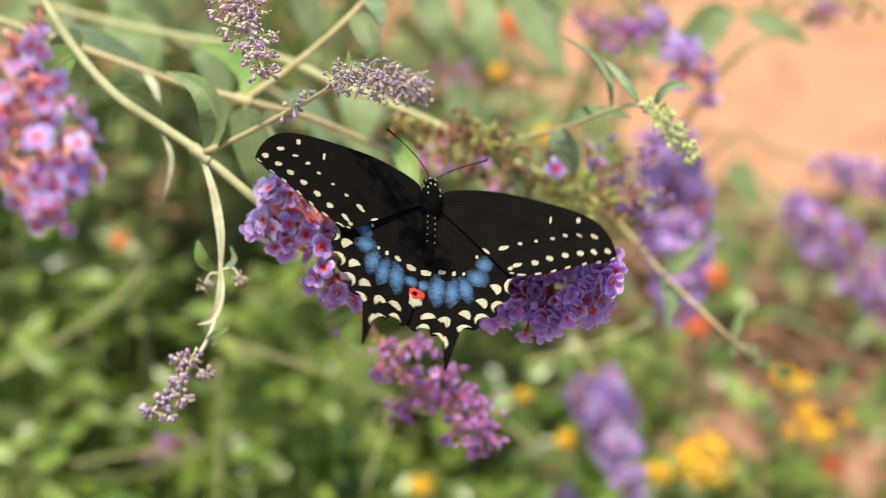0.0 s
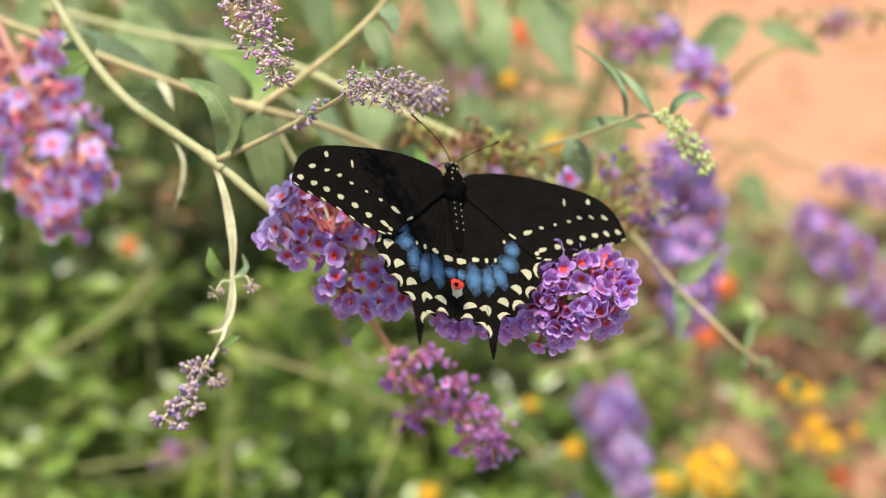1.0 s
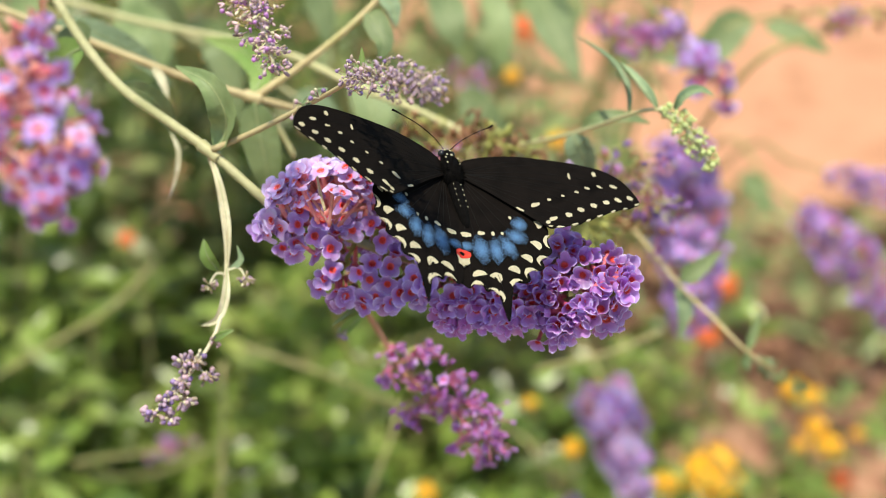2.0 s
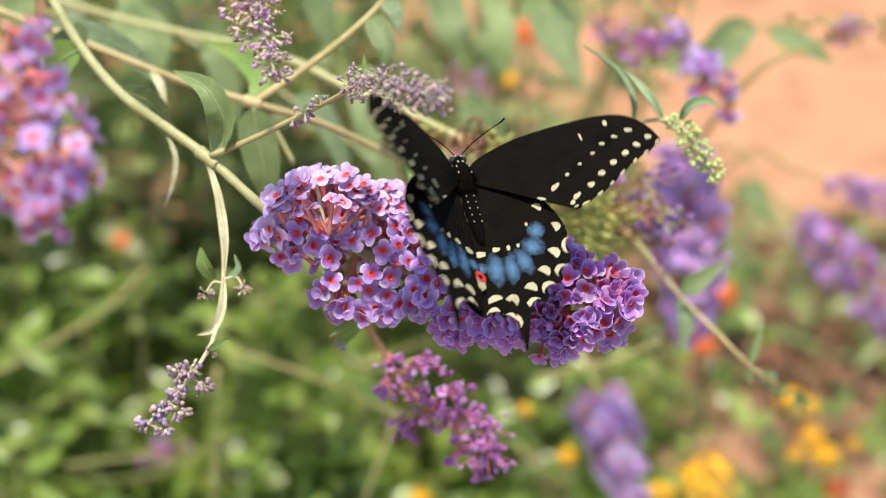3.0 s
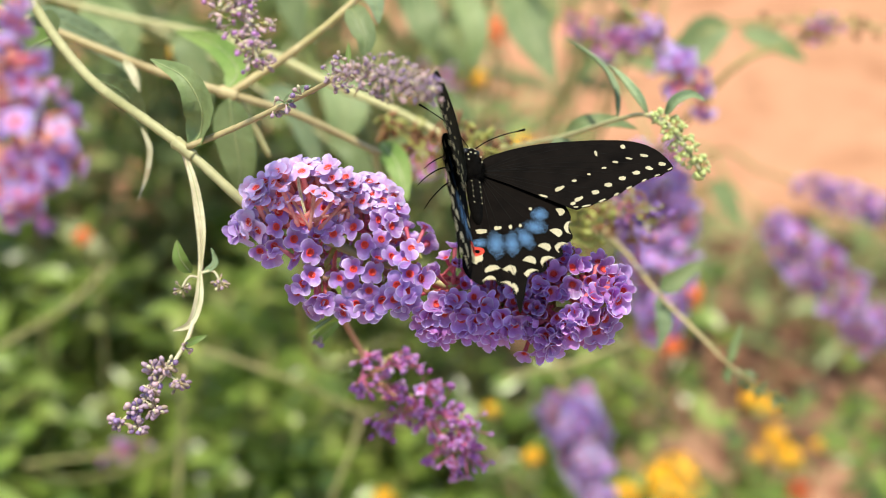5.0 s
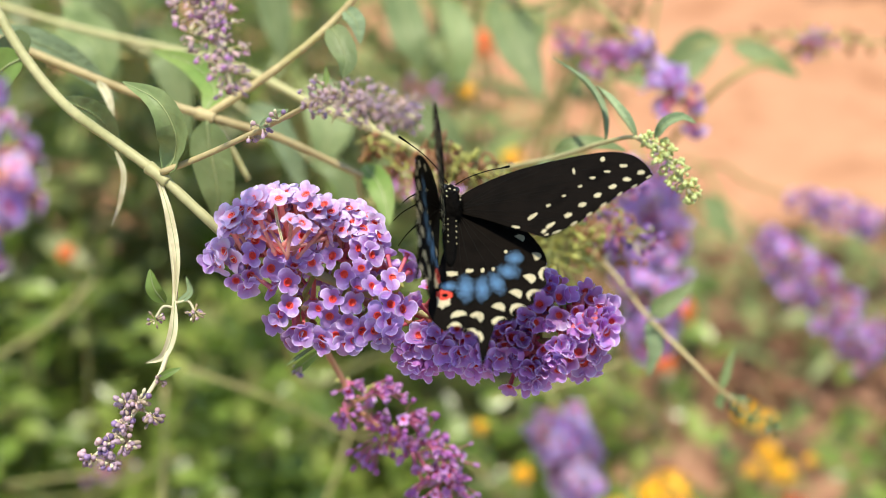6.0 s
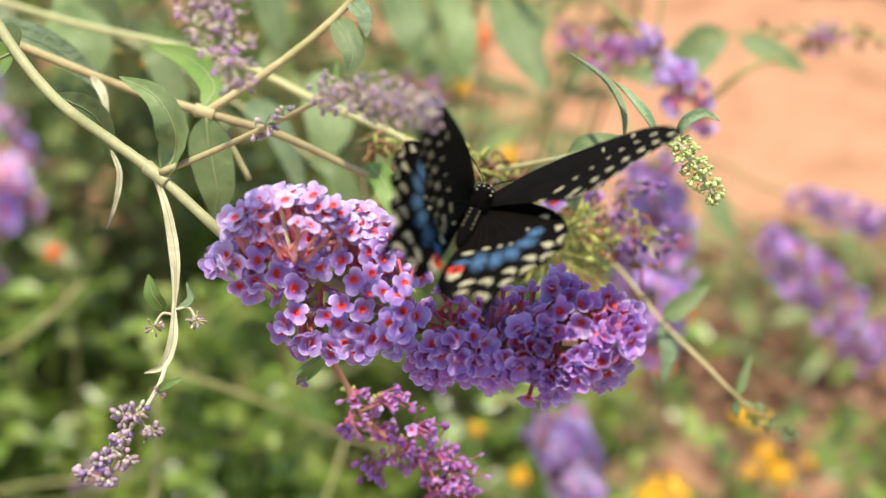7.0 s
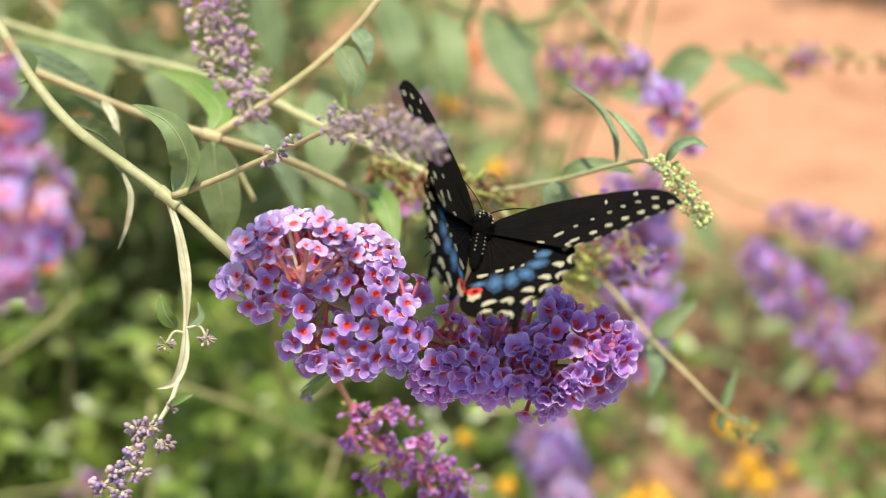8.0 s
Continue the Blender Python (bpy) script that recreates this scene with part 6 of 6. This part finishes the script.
for x in (-1, 1):
    eye = bmesh.new()
    bmesh.ops.create_uvsphere(eye, u_segments=12, v_segments=8, radius=0.85 * MM, matrix=Matrix.Translation((x * 1.25 * MM, 5.8 * MM, 0.7 * MM)))
    own("eye", eye, M_EYE, "", head)
    for a, b, c in ((0.55, 4.6, 1.75), (0.6, 6.3, 1.45)):
        piece("pale_dot", CREAM[1], Matrix.Translation((x * a * MM, b * MM, c * MM)) @ Matrix.Diagonal((0.28 * MM, 0.28 * MM, 3 * MM, 1)), head)
    for y in (2.9, 1.2):
        piece("pale_dot", CREAM[2], Matrix.Translation((x * 1.5 * MM, y * MM, 2.3 * MM)) @ Matrix.Diagonal((0.22 * MM, 0.3 * MM, 3 * MM, 1)), head)
    feeler = bmesh.new()
    tube(feeler, [(x * 0.5 * MM, 6.4 * MM, 1.2 * MM), (x * 3.4 * MM, 8.6 * MM, 2.8 * MM), (x * 7.4 * MM, 11.0 * MM, 4.0 * MM), (x * 11.2 * MM, 13.4 * MM, 4.2 * MM)], 0.11 * MM, 0.13 * MM, sides=6)
    tube(feeler, [(x * 10.6 * MM, 13.0 * MM, 4.2 * MM), (x * 11.6 * MM, 13.7 * MM, 4.2 * MM), (x * 12.6 * MM, 14.6 * MM, 4.0 * MM)], 0.16 * MM, 0.28 * MM, sides=6)
    own("antenna", feeler, M_BODY, "thin black clubbed antenna")
    for y, out, fwd in ((3.2, 6.0, 6.0), (1.2, 8.0, 1.5), (-1.0, 7.0, -4.0)):
        leg = bmesh.new()
        tube(leg, [(x * 1.4 * MM, y * MM, -1.4 * MM), (x * (1.6 + out * 0.5) * MM, (y + fwd * 0.5) * MM, -2.0 * MM), (x * (1.4 + out * 0.85) * MM, (y + fwd * 0.8) * MM, -5.5 * MM), (x * (1.4 + out) * MM, (y + fwd) * MM, -9.0 * MM)], 0.22 * MM, 0.10 * MM, sides=6)
        own("leg", leg, M_BODY)
tongue = bmesh.new()
tube(tongue, [(0, 6.6 * MM, 0.0), (0, 8.4 * MM, -2.0 * MM), (0, 8.8 * MM, -5.5 * MM), (0.3 * MM, 8.2 * MM, -9.5 * MM)], 0.16 * MM, 0.09 * MM, sides=6)
own("proboscis", tongue, M_BODY)

# Seconds, place and turn of the body; then the lift of left and right forewing, what the hindwings add, and the sweep of all four, in degrees.
BODY_ROWS = [
    (0, -0.00298, 0.29713, 0.79009, 25.3, 23.3, 10.4),
    (0.2, -0.00277, 0.29812, 0.79086, 28.5, 20.4, 17.6),
    (0.4, -0.00282, 0.30015, 0.79139, 30.1, 15.8, 20.8),
    (0.5, -0.00278, 0.30308, 0.79204, 30.2, 16.9, 17.2),
    (0.7, -0.00399, 0.30507, 0.79201, 25.6, 19.7, 15.9),
    (1, -0.00087, 0.30839, 0.79051, 34.5, 26.6, 24.9),
    (1.2, -0.00466, 0.30706, 0.79171, 18.2, 21.6, 26.0),
    (1.3, -0.00389, 0.30932, 0.79354, 23.9, 22.2, 25.8),
    (1.5, -0.00242, 0.30565, 0.79446, 18.6, 20.2, 25.0),
    (1.7, -0.00191, 0.30523, 0.79450, 16.8, 18.8, 23.4),
    (2.8, 0.00045, 0.30256, 0.79418, 22.2, 12.9, 11.8),
    (2.9, 0.00050, 0.30265, 0.79420, 22.4, 12.3, 12.5),
    (3, 0.00108, 0.30325, 0.79558, 25.2, 6.0, 20.4),
    (3.1, 0.00020, 0.30474, 0.79509, 14.0, 6.6, 16.2),
    (3.2, -0.00015, 0.30750, 0.79524, 15.5, 9.5, 18.1),
    (3.5, 0.00009, 0.30781, 0.79329, 15.9, 14.0, 15.2),
    (4, 0.00053, 0.30900, 0.79251, 20.7, 13.9, 17.4),
    (4.2, 0.00153, 0.30816, 0.79186, 17.3, 14.1, 15.2),
    (5.3, 0.00695, 0.31224, 0.79275, 9.7, 16.6, 4.0),
    (5.5, 0.00247, 0.30801, 0.79162, 1.8, 17.4, 0.3),
    (5.9, 0.00310, 0.30840, 0.79160, 4.0, 17.1, 1.2),
    (6, 0.00520, 0.30832, 0.79167, 13.6, 16.4, 5.1),
    (6.1, 0.00352, 0.31202, 0.79222, 5.1, 20.0, 1.9),
    (6.2, 0.00081, 0.30802, 0.79249, -7.8, 20.2, 10.0),
    (6.3, -0.00109, 0.31237, 0.79207, -4.9, 24.3, 3.6),
    (6.5, 0.00213, 0.31316, 0.79096, -7.9, 31.4, -3.6),
    (6.7, 0.00345, 0.31092, 0.79158, -7.7, 26.0, -5.8),
    (6.8, 0.00588, 0.30628, 0.79122, -0.8, 24.5, -7.3),
    (6.9, 0.00588, 0.30866, 0.79234, -4.1, 20.2, -6.8),
    (7, 0.00770, 0.30899, 0.79307, 0.6, 18.0, -15.0),
    (7.1, 0.00607, 0.31012, 0.79091, 3.4, 19.3, -17.3),
    (7.2, 0.00506, 0.30813, 0.79084, -2.0, 20.7, -16.3),
    (7.5, 0.00924, 0.31201, 0.78902, -0.3, 21.5, -14.5),
    (7.8, 0.00889, 0.31121, 0.78982, -4.2, 22.9, -13.2),
    (8, 0.00856, 0.31316, 0.79032, -2.2, 22.3, -8.2),
]
WING_ROWS = [
    (0, 6.4, 18.9, -4.2, -1.8, 1.5, -6.3, 5.7, -8.4),
    (0.2, 10.9, 21.8, -4.0, -1.1, 3.5, -3.9, 4.4, -7.0),
    (0.4, 0.8, 20.5, -2.5, -0.8, -0.4, -2.4, 3.7, -7.5),
    (0.5, 4.7, 15.8, -2.4, -0.6, 1.8, -2.7, 3.5, -6.4),
    (0.7, -1.1, 19.7, -1.9, -0.1, 0.9, -2.9, 3.5, -6.4),
    (1, -2.5, 16.6, -1.2, 0.4, -2.8, -4.0, 3.6, -6.7),
    (1.2, 7.7, 18.4, -3.3, -0.3, 0.8, 0.0, 5.1, -9.3),
    (1.3, 2.5, 19.4, -2.4, 0.5, 0.9, -3.5, 5.5, -8.9),
    (1.5, 3.6, 14.7, -3.2, 0.7, 4.1, -5.0, 6.7, -9.5),
    (1.7, 7.6, 12.2, -4.6, -0.5, 4.0, -3.9, 6.7, -9.5),
    (2.8, 26.8, 6.7, -11.0, -3.4, -4.4, -6.9, 8.0, -10.8),
    (2.9, 29.5, 8.5, -11.4, -3.9, -4.0, -5.5, 7.9, -10.8),
    (3, 45.9, 23.1, -13.8, -7.6, 0.8, 5.4, 6.2, -10.6),
    (3.1, 56.7, 17.5, -10.1, -5.7, -7.1, 4.7, 3.2, -8.9),
    (3.2, 43.9, 15.0, -10.5, -6.2, -4.7, 4.2, 4.4, -9.5),
    (3.5, 39.0, 12.0, -5.4, -1.4, -9.5, 0.4, 1.7, -5.9),
    (4, 28.7, 5.7, -5.9, 0.1, -5.7, -4.6, 7.2, -9.1),
    (4.2, 31.7, 8.0, -5.5, -0.4, -8.2, -3.0, 6.3, -8.5),
    (5.3, 62.9, 25.4, -3.2, -3.1, -19.5, 3.8, 1.3, -3.5),
    (5.5, 63.8, 24.4, -2.8, -3.3, -16.1, 4.3, 0.4, -1.9),
    (5.9, 64.2, 27.0, -4.0, -6.0, -16.5, 3.6, 2.4, -2.6),
    (6, 66.0, 39.7, -9.5, -18.7, -19.2, 0.9, 12.1, -6.5),
    (6.1, 64.2, 35.2, -11.0, -16.6, -24.2, 0.6, 9.7, -6.0),
    (6.2, 59.9, 56.1, -11.3, -20.0, -20.5, 27.5, 7.3, -5.5),
    (6.3, 50.0, 53.6, -2.0, -11.9, -26.0, 6.1, 5.8, 0.0),
    (6.5, 45.0, 51.3, 1.5, -4.6, -26.0, 2.8, -0.0, 0.0),
    (6.7, 50.0, 34.3, -2.5, -6.5, -30.0, 7.2, 0.4, 1.7),
    (6.8, 55.4, 36.9, -14.4, -17.8, -32.8, 15.3, 2.1, -0.8),
    (6.9, 62.3, 38.7, -16.0, -9.0, -30.5, 14.0, 2.6, -0.2),
    (7, 62.8, 47.9, -22.0, -13.1, -36.9, 12.3, 3.5, 0.4),
    (7.1, 57.9, 42.1, -18.3, -10.9, -32.2, 5.1, 3.3, 1.9),
    (7.2, 53.1, 33.8, -14.6, -8.9, -27.5, 6.2, 3.1, -0.4),
    (7.5, 38.4, 29.6, -3.6, -2.7, -13.4, -1.6, 2.6, -1.4),
    (7.8, 42.4, 33.0, -2.9, -3.4, -13.4, -0.3, 2.4, -2.2),
    (8, 42.8, 42.5, -2.5, -3.7, -12.2, -0.7, 2.2, -1.2),
]


def motions():
    """The butterfly shifts its footing on the flowers and fans its four wings."""
    walk(fly, [(t, pose(x, y, z, rx, ry, rz)) for t, x, y, z, rx, ry, rz in BODY_ROWS])
    for side, up, add, fore, hind in ((-1, 1, 3, 5, 7), (1, 2, 4, 6, 8)):
        root = pose(side * HINGE, 0, 0)
        walk(WINGS["fore", side], [(r[0], root @ pose(0, 0, 0, 0, -side * r[up], 0) @ pose(0, 0, 0, 0, 0, side * r[fore])) for r in WING_ROWS])
        walk(WINGS["hind", side], [(r[0], root @ pose(0, 0, 0, 0, -side * (r[up] + r[add]), 0) @ pose(0, 0, 0, 0, 0, side * r[hind])) for r in WING_ROWS])


for ob in scene.objects:
    if "_o" in ob:
        del ob["_o"]
motions()
